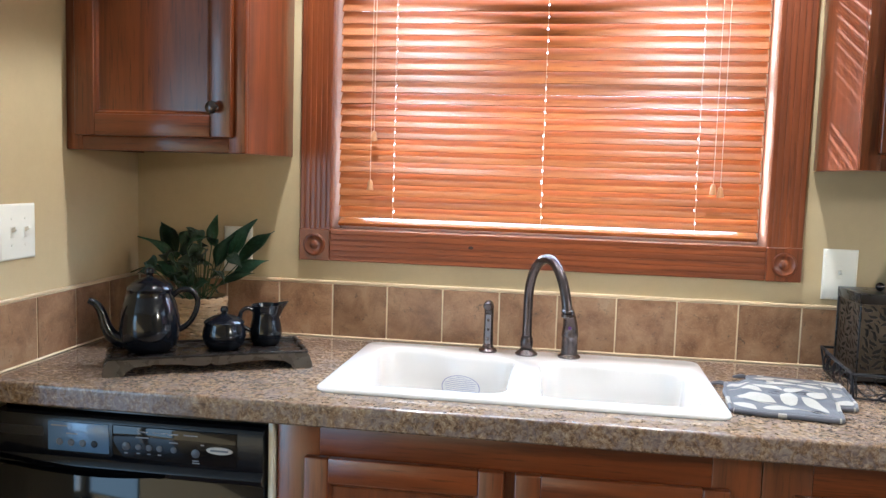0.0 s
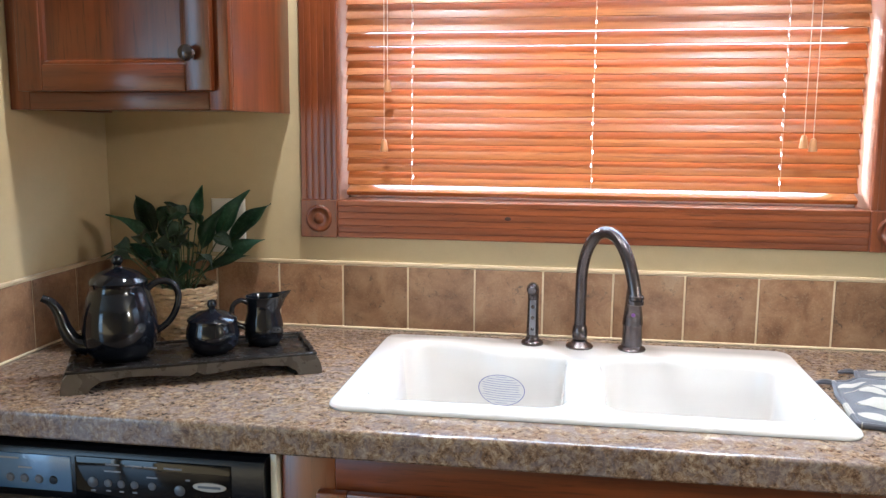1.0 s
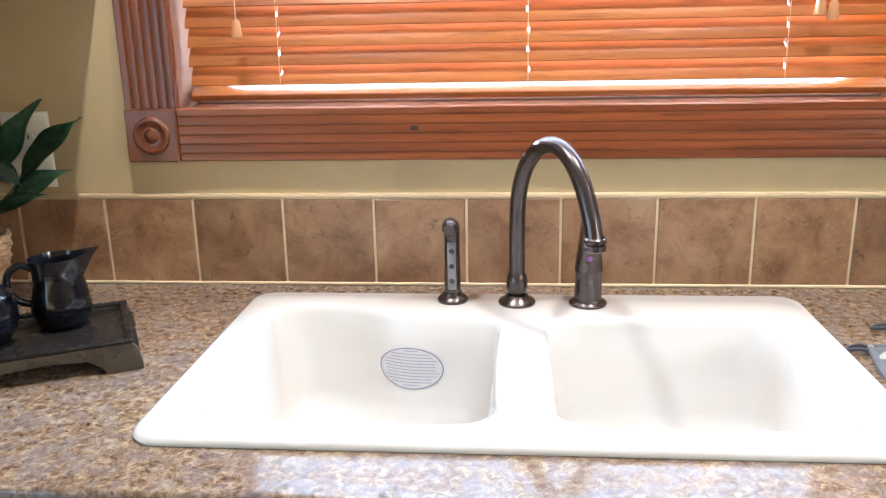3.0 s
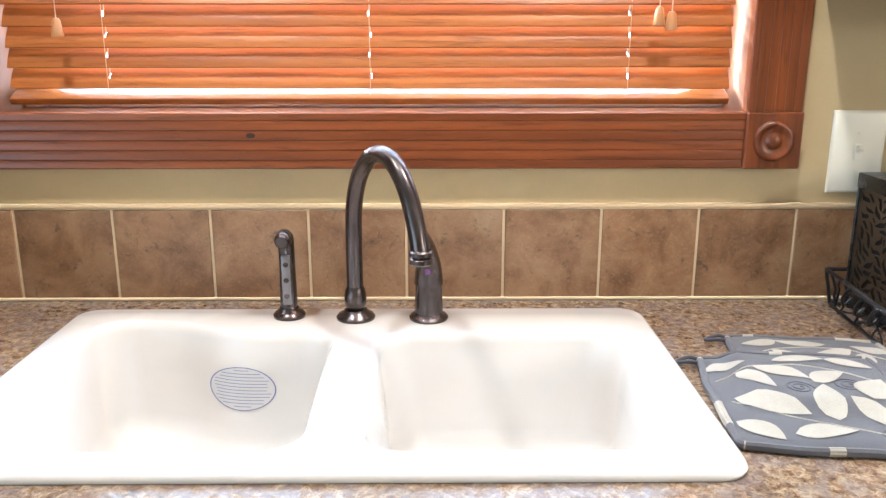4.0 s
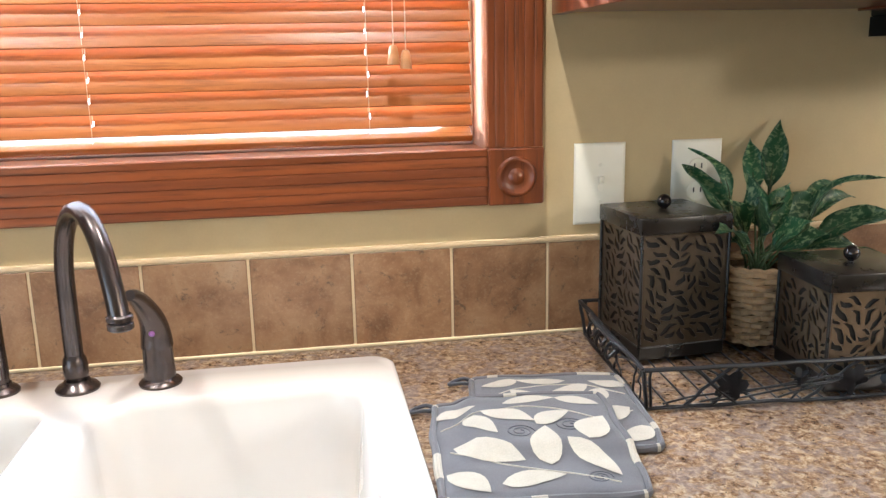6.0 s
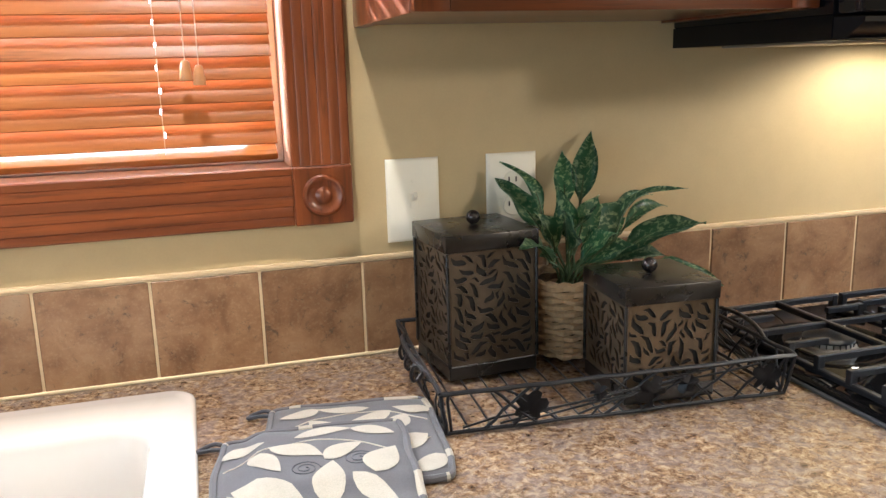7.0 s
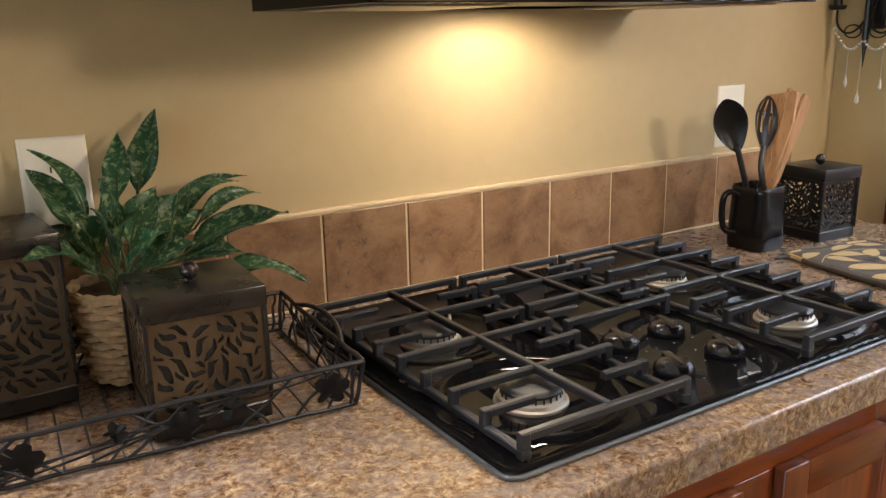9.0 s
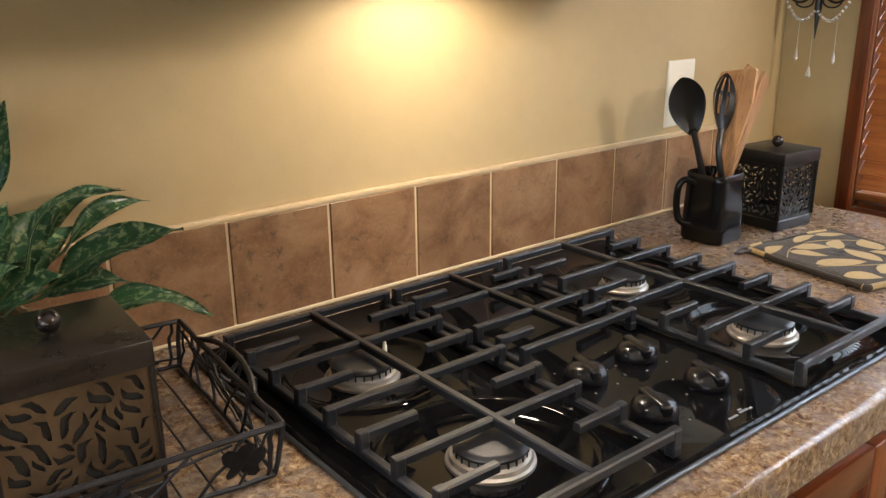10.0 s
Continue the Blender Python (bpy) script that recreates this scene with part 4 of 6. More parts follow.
part("lip_edge", tube(bmesh.new(), [(MX0 + 0.004, -0.373, MZ0 + 0.0012), (MX1 - 0.004, -0.373, MZ0 + 0.0012)], 0.0020, 10), M_GLASSY, mw)
part("lamp_lens", block(2.20, 2.47, -0.180, -0.028, MZ0 + 0.0265, MZ0 + 0.0295, 0.001), M_PLATE, mw)
for x0 in (1.97, 2.49):
    part("grease_filter", block(x0, x0 + 0.20, -0.31, -0.08, MZ0 - 0.003, MZ0 - 0.0005, 0.001), M_ALU, mw)

# ---- switch plates and outlets ----
# dark colour for the shade in the socket slots, which are solid blocks
M_SLOT_SHADE = plain("slot_shade", (0.05, 0.045, 0.04), 0.6, vary=0.1, scale=90, relief=0)


def plate(x, z, w, h, kind, label, m):
    """A wall plate about the origin, facing -y, then set by m."""
    ob = thing("switch_plate" if kind == "switch" else "outlet_plate", label, "switch" if kind == "switch" else "outlet", m, "wall plates")
    bm = bmesh.new()
    rows = [[bm.verts.new(p) for p in ((-w / 2 + i, -d, -h / 2 + i), (w / 2 - i, -d, -h / 2 + i), (w / 2 - i, -d, h / 2 - i), (-w / 2 + i, -d, h / 2 - i))] for i, d in ((0, 0.0), (0, 0.0025), (0.003, 0.0055), (0.006, 0.0065))]
    for r0, r1 in zip(rows, rows[1:]):
        for k in range(4):
            bm.faces.new((r0[k], r0[(k + 1) % 4], r1[(k + 1) % 4], r1[k]))
    bm.faces.new(rows[-1])
    part("cover", bm, M_PLATE, ob)
    return ob


def screw(parent, x, z):
    bm = lathe(bmesh.new(), [(0.0, 0.0012), (0.0026, 0.001), (0.0032, 0.0)], sides=12)
    bmesh.ops.transform(bm, matrix=pose(x, -0.0064, z, 90), verts=bm.verts)
    part("screw", bm, M_PLATE, parent)


def toggle(parent, x):
    part("toggle_slot", block(x - 0.0055, x + 0.0055, -0.0075, -0.005, -0.0125, 0.0125, 0.0008, 1), M_PLATE, parent)
    bm = block(-0.0035, 0.0035, -0.014, 0.0, -0.0045, 0.0045, 0.0012, 1)
    bmesh.ops.transform(bm, matrix=pose(x, -0.006, 0.003, -28), verts=bm.verts)
    part("toggle", bm, M_PLATE, parent)


p = plate(0, 0, 0.084, 0.129, "switch", "almond single light switch on the wall", pose(1.4865, FACE, 1.1545))
toggle(p, 0.0)
screw(p, 0, 0.030)
screw(p, 0, -0.030)
p = plate(0, 0, 0.122, 0.126, "switch", "almond double light switch on the side wall", pose(WX, -0.527, 1.2225, 0, 0, 90))
for x in (-0.023, 0.023):
    toggle(p, x)
    screw(p, x, 0.030)
    screw(p, x, -0.030)
for x, z in ((1.650, 1.1545), (2.992, 1.150), (-0.125, 1.150)):
    p = plate(0, 0, 0.084, 0.129, "outlet", "almond power outlet on the wall", pose(x, FACE, z))
    for dz in (0.0195, -0.0195):
        bm = lathe(bmesh.new(), [(0.0, 0.0016), (0.0150, 0.0016), (0.0165, 0.0)], sides=24)
        bmesh.ops.transform(bm, matrix=pose(0, -0.0064, dz, 90), verts=bm.verts)
        socket = part("socket", bm, M_PLATE, p)
        for sx in (-0.006, 0.006):
            part("slot", block(sx - 0.0011, sx + 0.0011, -0.0086, -0.0075, dz - 0.001, dz + 0.007), M_SLOT_SHADE, socket, smooth=False)
    screw(p, 0, 0)

# ---- gas cooktop ----
GZ = 0.9535
cook = thing("gas_cooktop", "black gas cooktop with four burners and cast-iron grates", "cooktop")
KX0, KX1, KY0, KY1 = 1.937, 2.698, -0.604, -0.062
GLASS_Z = TOP + 0.0095


def cooktop_tray():
    bm = bmesh.new()
    loops = []
    for inset, z in ((0.0, TOP + 0.0006), (0.0, TOP + 0.006), (0.001, TOP + 0.009), (0.004, TOP + 0.0105), (0.007, TOP + 0.0100), (0.010, GLASS_Z - 0.001)):
        loops.append([bm.verts.new((px, py, z)) for px, py in rounded(KX0 + inset, KX1 - inset, KY0 + inset, KY1 - inset, 0.016)])
    for a, b in zip(loops, loops[1:]):
        for k in range(len(a)):
            bm.faces.new((a[k], a[(k + 1) % len(a)], b[(k + 1) % len(b)], b[k]))
    edges = [bm.edges.get((loops[-1][k], loops[-1][(k + 1) % len(loops[-1])])) for k in range(len(loops[-1]))]
    # round wells under the burners
    for (bx, by), r in BURNERS:
        rings = []
        for rr, dz in ((r + 0.012, 0.0), (r + 0.008, 0.0014), (r + 0.004, 0.0030), (r + 0.001, 0.0032), (r - 0.002, 0.0022), (r - 0.006, -0.0008), (r - 0.012, -0.0040), (r - 0.022, -0.0064), (r - 0.036, -0.0074), (0.030, -0.0074)):
            rings.append([bm.verts.new((bx + rr * math.cos(2 * math.pi * k / 40), by + rr * math.sin(2 * math.pi * k / 40), GLASS_Z - 0.001 + dz)) for k in range(40)])
        for a, b in zip(rings, rings[1:]):
            for k in range(40):
                bm.faces.new((a[k], a[(k + 1) % 40], b[(k + 1) % 40], b[k]))
        bm.faces.new(rings[-1])
        edges += [bm.edges.get((rings[0][k], rings[0][(k + 1) % 40])) for k in range(40)]
    bmesh.ops.triangle_fill(bm, edges=edges, use_beauty=True, use_dissolve=False)
    bmesh.ops.recalc_face_normals(bm, faces=bm.faces)
    if sum(f.normal.z * f.calc_area() for f in bm.faces) < 0:
        bmesh.ops.reverse_faces(bm, faces=bm.faces)
    part("tray", bm, M_ENAMEL, cook)


BURNERS = [((2.074, -0.236), 0.098), ((2.070, -0.470), 0.108), ((2.551, -0.236), 0.086), ((2.551, -0.470), 0.098)]
cooktop_tray()
# ring added round the tray, grey like the window's reflection on its edge
rim = [(px, py, TOP + 0.0034) for px, py in rounded(KX0 - 0.001, KX1 + 0.001, KY0 - 0.001, KY1 + 0.001, 0.017)]
part("edge_trim", tube(bmesh.new(), rim, 0.0030, 8, closed=True), M_EDGE_GLINT, cook, "thin grey ring that draws the window's reflection on the edge")


def burner(bx, by, r):
    z = GLASS_Z - 0.0082
    base = part("burner_base", lathe(bmesh.new(), [(0.0, 0.0), (r * 1.26, 0.0), (r * 1.25, 0.003), (r * 1.17, 0.005), (r * 1.13, 0.009), (r * 1.02, 0.011), (r * 1.0, 0.016), (0.0, 0.016)], (bx, by, z), 40), M_ALU, cook, "bare metal burner ring")
    for k in range(24):
        a = 2 * math.pi * k / 24
        # near-black block as the shaded mouth of a flame port
        bm = block(-0.0009, 0.0009, -0.0015, 0.0015, 0.0, 0.006)
        bmesh.ops.transform(bm, matrix=Matrix.Translation((bx + r * math.cos(a), by + r * math.sin(a), z + 0.0105)) @ Matrix.Rotation(a + math.pi / 2, 4, "Z"), verts=bm.verts)
        part("port", bm, M_CAVITY_SHADE, base, smooth=False)
    part("burner_cap", lathe(bmesh.new(), [(0.0, 0.0228), (r * 0.82, 0.0228), (r * 0.97, 0.0218), (r * 1.05, 0.0194), (r * 1.05, 0.0168), (r * 1.0, 0.0162), (0.0, 0.0162)], (bx, by, z), 40), M_IRON, cook)
    pin = lathe(bmesh.new(), [(0.0028, 0.0), (0.0028, 0.018), (0.0018, 0.026), (0.0, 0.027)], (bx + r * 1.25, by + 0.018, z), 10)
    part("igniter", pin, M_PLATE, base)


for (bx, by), r in BURNERS:
    burner(bx, by, 0.036 if r > 0.09 else 0.030)


def bar(bm, x0, y0, x1, y1, z=GZ, w=0.0047, h=0.0095):
    """A cast bar with a slightly narrower top between two points, its top at z."""
    a, b = Vector((x0, y0, 0)), Vector((x1, y1, 0))
    way = (b - a).normalized()
    s = Vector((-way.y, way.x, 0))
    rings = []
    for p in (a, b):
        rings.append([bm.verts.new(p + s * u + Vector((0, 0, z - v))) for u, v in ((-w, h), (w, h), (w, 0.002), (w - 0.0016, 0), (-w + 0.0016, 0), (-w, 0.002))])
    for k in range(6):
        bm.faces.new((rings[0][k], rings[0][(k + 1) % 6], rings[1][(k + 1) % 6], rings[1][k]))
    bm.faces.new(rings[0][::-1])
    bm.faces.new(rings[1])


def post(bm, x, y, z0, z1, w=0.0056):
    cuboid(bm, x - w, x + w, y - w, y + w, z0, z1, 0.0012, 1)


def grate(x0, x1, y0, y1, cross, fingers, label):
    """A cast-iron grate: low side rails, posts, cross bars on top and short fingers over the burners."""
    g = thing("grate", label, "grate", None, "cooktop grates")
    low = GLASS_Z + 0.0115
    mid = (x0 + x1) / 2
    for x in (x0, x1):
        bm = bmesh.new()
        bar(bm, x, y0, x, y1, low, 0.0052, 0.008)
        part("side_rail", bm, M_IRON, g)
        for y in [y0, y1] + cross + fingers:
            bm = bmesh.new()
            post(bm, x, y, low - 0.004, GZ - 0.0005)
            part("upright", bm, M_IRON, g)
    for x in (x0, x1):
        for y in (y0, y1):
            bm = bmesh.new()
            post(bm, x, y, GLASS_Z + 0.0003, low, 0.006)
            part("foot", bm, M_IRON, g)
    for y in [y0, y1] + cross:
        bm = bmesh.new()
        bar(bm, x0 - 0.0055, y, x1 + 0.0055, y)
        part("cross_bar", bm, M_IRON, g)
    bm = bmesh.new()
    bar(bm, mid, y0, mid, y1, GZ + 0.0008)
    part("spine", bm, M_IRON, g)
    reach = (x1 - x0) * 0.30
    for y in fingers:
        for x, d in ((x0 - 0.0055, 1), (x1 + 0.0055, -1)):
            bm = bmesh.new()
            bar(bm, x, y, x + d * reach, y, GZ - 0.0008)
            part("finger", bm, M_IRON, g)
    return g


grate(1.968, 2.202, -0.586, -0.100, [-0.458, -0.338, -0.218], [-0.158, -0.278, -0.398, -0.520], "black cast-iron grate over two burners")
grate(2.434, 2.676, -0.586, -0.100, [-0.458, -0.338, -0.218], [-0.158, -0.278, -0.398, -0.520], "black cast-iron grate over two burners beside the knobs")
grate(2.222, 2.414, -0.360, -0.100, [-0.275, -0.188], [-0.145, -0.318], "short black cast-iron middle grate")

for kx, ky in ((2.262, -0.420), (2.352, -0.420), (2.356, -0.518), (2.256, -0.522)):
    z = GLASS_Z - 0.001
    knob = part("knob", lathe(bmesh.new(), [(0.0, 0.0), (0.0250, 0.0), (0.0262, 0.003), (0.0258, 0.007), (0.0240, 0.012), (0.0195, 0.0165), (0.0100, 0.0192), (0.0, 0.0198)], (kx, ky, z), 32), M_BLACK, cook, "black control knob")
    bm = block(-0.0062, 0.0074, -0.0252, 0.0252, -0.012, 0.0040, 0.0040, 4)
    bmesh.ops.transform(bm, matrix=pose(kx, ky, z + 0.0170, 0, 0, -20), verts=bm.verts)
    part("grip", bm, M_BLACK, knob)
    for a in (0, 60, 120, 180, 240, 300):
        bm = lathe(bmesh.new(), [(0.0, 0.0003), (0.0014, 0.0)], (kx + 0.037 * math.cos(radians(a)), ky + 0.037 * math.sin(radians(a)), z), 8)
        part("print_mark", bm, M_PRINT, cook)
for u0, u1, v in ((-0.020, -0.004, 0.0), (0.001, 0.016, 0.001), (0.004, 0.010, 0.005), (0.017, 0.022, 0.0)):
    part("logo_stroke", block(2.325 + u0, 2.325 + u1, -0.582 + v, -0.579 + v, GLASS_Z - 0.0008, GLASS_Z - 0.0004), M_PRINT, cook, smooth=False)


# ---- coffee set on a footed tray ----
M_POT = plain("black_glaze", (0.0045, 0.005, 0.007), 0.11, 0.0, vary=0.2, scale=25, relief=0.03, spec=0.45)
M_APRON = plain("bronzed_wood", (0.060, 0.047, 0.034), 0.28, 0.1, vary=0.4, scale=30, relief=0.04)
M_TRAY = plain("black_lacquered_wood", (0.013, 0.0105, 0.009), 0.27, 0.0, vary=0.4, scale=35, relief=0.05, spec=0.22)
TRAY = pose(-0.034, -0.387, TOP, 0, 0, 28)
tray = thing("serving_tray", "black footed wooden serving tray with scalloped apron on the worktop", "tray", TRAY)
TL, TW = 0.231, 0.090
bm = bmesh.new()
outline = [(-TL, 0.0006), (-TL, 0.010), (-TL + 0.004, 0.026), (-TL + 0.012, 0.036)]
under = [(-TL + 0.044, 0.0006), (-TL + 0.050, 0.010), (-TL + 0.066, 0.019), (-0.12, 0.0235), (-0.07, 0.0215), (-0.03, 0.0165), (-0.012, 0.0158), (0.0, 0.0215)]
side = outline + [(-x, z) for x, z in outline[::-1]] + [(-x, z) for x, z in under[:-1]] + under[::-1]


def apron(y0, y1):
    bm = bmesh.new()
    a = [bm.verts.new((x, y0 - (0.006 if z < 0.012 else 0.0), z)) for x, z in side]
    b = [bm.verts.new((x, y1, z)) for x, z in side]
    n = len(side)
    for k in range(n):
        bm.faces.new((a[k], a[(k + 1) % n], b[(k + 1) % n], b[k]))
    ea = [bm.edges.get((a[k], a[(k + 1) % n])) for k in range(n)]
    eb = [bm.edges.get((b[k], b[(k + 1) % n])) for k in range(n)]
    bmesh.ops.triangle_fill(bm, edges=ea, use_beauty=True)
    bmesh.ops.triangle_fill(bm, edges=eb, use_beauty=True)
    bmesh.ops.recalc_face_normals(bm, faces=bm.faces)
    return bm


part("apron", apron(-TW, -TW + 0.012), M_APRON, tray, angle=25)
part("apron", apron(TW - 0.012, TW), M_APRON, tray, angle=25)
part("board", block(-TL + 0.010, TL - 0.010, -TW + 0.012, TW - 0.012, 0.026, 0.034, 0.001, 1), M_TRAY, tray)
for y in (-TW, TW - 0.011):
    part("rim", block(-TL + 0.008, TL - 0.008, y, y + 0.011, 0.0355, 0.041, 0.002), M_TRAY, tray)
for x in (-TL + 0.008, TL - 0.018):
    part("rim", block(x, x + 0.010, -TW + 0.011, TW - 0.011, 0.024, 0.041, 0.002), M_TRAY, tray)
for x in (-TL + 0.002, TL - 0.030):
    part("foot", block(x, x + 0.028, -TW + 0.013, TW - 0.013, 0.0006, 0.0255, 0.002), M_TRAY, tray)
ON_TRAY = TRAY @ Matrix.Translation((0, 0, 0.0342))

pot = thing("teapot", "glossy black ceramic teapot with a curved spout, standing on the tray", "teapot", ON_TRAY @ pose(-0.132, 0.014, 0, 0, 0, 1) @ Matrix.Scale(1.03, 4))
part("body", lathe(bmesh.new(), [(0.0, 0.0), (0.043, 0.0), (0.047, 0.003), (0.0575, 0.014), (0.0645, 0.034), (0.0665, 0.054), (0.0650, 0.078), (0.0600, 0.102), (0.0530, 0.122), (0.0490, 0.134), (0.0500, 0.139), (0.047, 0.141), (0.0, 0.141)], sides=44), M_POT, pot, angle=60)
lid = part("lid", lathe(bmesh.new(), [(0.0505, 0.140), (0.0510, 0.143), (0.047, 0.149), (0.036, 0.158), (0.020, 0.165), (0.009, 0.168), (0.007, 0.171), (0.0, 0.171)], sides=40), M_POT, pot)
part("finial", lathe(bmesh.new(), [(0.0065, 0.169), (0.0065, 0.173), (0.0098, 0.177), (0.0108, 0.182), (0.0088, 0.188), (0.0, 0.191)], sides=20), M_POT, lid)
spout_path = smooth_path([(-0.054, 0, 0.026), (-0.078, 0, 0.036), (-0.093, 0, 0.062), (-0.101, 0, 0.090), (-0.113, 0, 0.110), (-0.128, 0, 0.119)], 5)
part("spout", tube(bmesh.new(), spout_path, [0.0200 - 0.0135 * (k / (len(spout_path) - 1)) ** 0.6 for k in range(len(spout_path))], 18), M_POT, pot)
part("handle", tube(bmesh.new(), smooth_path([(0.046, 0, 0.122), (0.066, 0, 0.137), (0.089, 0, 0.136), (0.103, 0, 0.117), (0.101, 0, 0.090), (0.086, 0, 0.062), (0.062, 0, 0.044)], 6), 0.0062, 12), M_POT, pot)

bowl = thing("sugar_bowl", "small glossy black lidded sugar bowl on the tray", "sugar bowl", ON_TRAY @ pose(0.036, 0.005, 0) @ Matrix.Scale(1.03, 4))
part("body", lathe(bmesh.new(), [(0.0, 0.0), (0.033, 0.0), (0.036, 0.003), (0.045, 0.014), (0.0495, 0.030), (0.0480, 0.046), (0.0445, 0.056), (0.0445, 0.060), (0.042, 0.061), (0.0, 0.061)], sides=36), M_POT, bowl, angle=60)
lid = part("lid", lathe(bmesh.new(), [(0.0465, 0.0608), (0.0465, 0.0635), (0.040, 0.069), (0.025, 0.0765), (0.010, 0.080), (0.0075, 0.082), (0.0, 0.082)], sides=36), M_POT, bowl)
part("finial", lathe(bmesh.new(), [(0.006, 0.080), (0.006, 0.084), (0.0085, 0.088), (0.009, 0.092), (0.007, 0.098), (0.0, 0.100)], sides=18), M_POT, lid)

jug = thing("creamer_jug", "small glossy black creamer jug with a handle on the tray", "jug", ON_TRAY @ pose(0.138, 0.034, 0, 0, 0, 5) @ Matrix.Scale(1.05, 4))
bm = lathe(bmesh.new(), [(0.0, 0.0), (0.027, 0.0), (0.030, 0.003), (0.0355, 0.014), (0.038, 0.028), (0.0355, 0.046), (0.031, 0.064), (0.0315, 0.082), (0.034, 0.094), (0.0325, 0.094), (0.0295, 0.082), (0.029, 0.064), (0.033, 0.046), (0.034, 0.028), (0.0, 0.012)], sides=36)
for v in bm.verts:
    if v.co.z > 0.066 and v.co.x > 0:
        u = (v.co.z - 0.066) / 0.028
        s = max(0.0, 1 - abs(v.co.y) / 0.020)
        v.co.x += 0.021 * u * s * s
        v.co.z += 0.007 * u * s
part("body", bm, M_POT, jug, angle=60)
part("handle", tube(bmesh.new(), smooth_path([(-0.029, 0, 0.082), (-0.043, 0, 0.088), (-0.057, 0, 0.080), (-0.060, 0, 0.062), (-0.052, 0, 0.044), (-0.034, 0, 0.034)], 6), 0.0048, 12), M_POT, jug)


# ---- plants in woven pots ----
def leaf_material(name, base, fleck, amount):
    m, t, b = material(name)
    v, rnd = random_shift(t, coords(t), (3.0, 5.0, 2.0))
    stretched = node(t, "ShaderNodeMapping")
    stretched.inputs["Scale"].default_value = (75, 150, 75)
    stretched.inputs["Rotation"].default_value = (0, 0, 0.6)
    link(t, v, stretched.inputs["Vector"])
    n = noise_tex(t, stretched.outputs[0], 1.4, 4, 0.6, 0.6)
    big = noise_tex(t, v, 14, 3)
    g = ramp(t, big, [(0.3, tuple(c * 0.6 for c in base)), (0.7, tuple(c * 1.35 for c in base))])
    c = mix(t, ramp(t, n, [(0.50, (0, 0, 0)), (0.62, (amount, amount, amount))]), g, fleck)
    h = node(t, "ShaderNodeHueSaturation")
    mr = node(t, "ShaderNodeMapRange")
    mr.inputs["To Min"].default_value, mr.inputs["To Max"].default_value = 0.65, 1.6
    link(t, rnd, mr.inputs["Value"])
    link(t, mr.outputs[0], h.inputs["Value"])
    link(t, c, h.inputs["Color"])
    link(t, h.outputs[0], b.inputs["Base Color"])
    b.inputs["Roughness"].default_value = 0.30
    bump(t, b, n, 0.15, 0.001)
    return m


M_LEAF_DARK = leaf_material("dark_leaf", (0.024, 0.066, 0.032), (0.07, 0.15, 0.075), 0.4)
M_LEAF_FLECK = leaf_material("flecked_leaf", (0.040, 0.130, 0.058), (0.36, 0.46, 0.24), 0.85)
M_STEM = plain("leaf_stem", (0.050, 0.085, 0.030), 0.5, vary=0.15, scale=60)


def leaf(parent, base, tip, width, bend, mat, twist=0.0, stalk=0.3, droop=0.010):
    """A folded lance-shaped leaf on a bowed path from base to tip, with its stalk."""
    a, b = Vector(base), Vector(tip)
    chord = b - a
    up = Vector((0, 0, 1))
    side = chord.cross(up)
    if side.length < 1e-4:
        side = Vector((1, 0, 0))
    side.normalize()
    lift = side.cross(chord).normalized()
    side = (Matrix.Rotation(twist, 3, chord.normalized()) @ side)
    lift2 = side.cross(chord).normalized()
    n = 14
    bm = bmesh.new()
    rows, spine = [], []
    for i in range(n):
        u = i / (n - 1)
        p = a + chord * u + lift * (bend * math.sin(math.pi * u) * (1 - 0.25 * u) - droop * max(0, u - 0.6) ** 2 / 0.16)
        spine.append(p)
        if u < stalk:
            w = 0.0015
        else:
            q = (u - stalk) / (1 - stalk)
            w = width * math.sin(math.pi * q ** 0.74) ** 1.15 * 0.52 + 0.0003
        wave = 0.09 * width * math.sin(11 * u + twist * 5)
        rows.append([bm.verts.new(p + side * w * s + lift2 * (abs(s) * w * 0.34 + (wave * s if abs(s) == 1 else 0))) for s in (-1, -0.5, 0, 0.5, 1)])
    for r0, r1 in zip(rows, rows[1:]):
        for k in range(4):
            bm.faces.new((r0[k], r0[k + 1], r1[k + 1], r1[k]))
    ret = bmesh.ops.solidify(bm, geom=bm.faces[:], thickness=0.0007)
    ob = part("leaf", bm, mat, parent, angle=70)
    part("stalk", tube(bmesh.new(), spine[:6], [0.0019, 0.0018, 0.0016, 0.0014, 0.0012, 0.0009], 6), M_STEM, ob)
    return ob


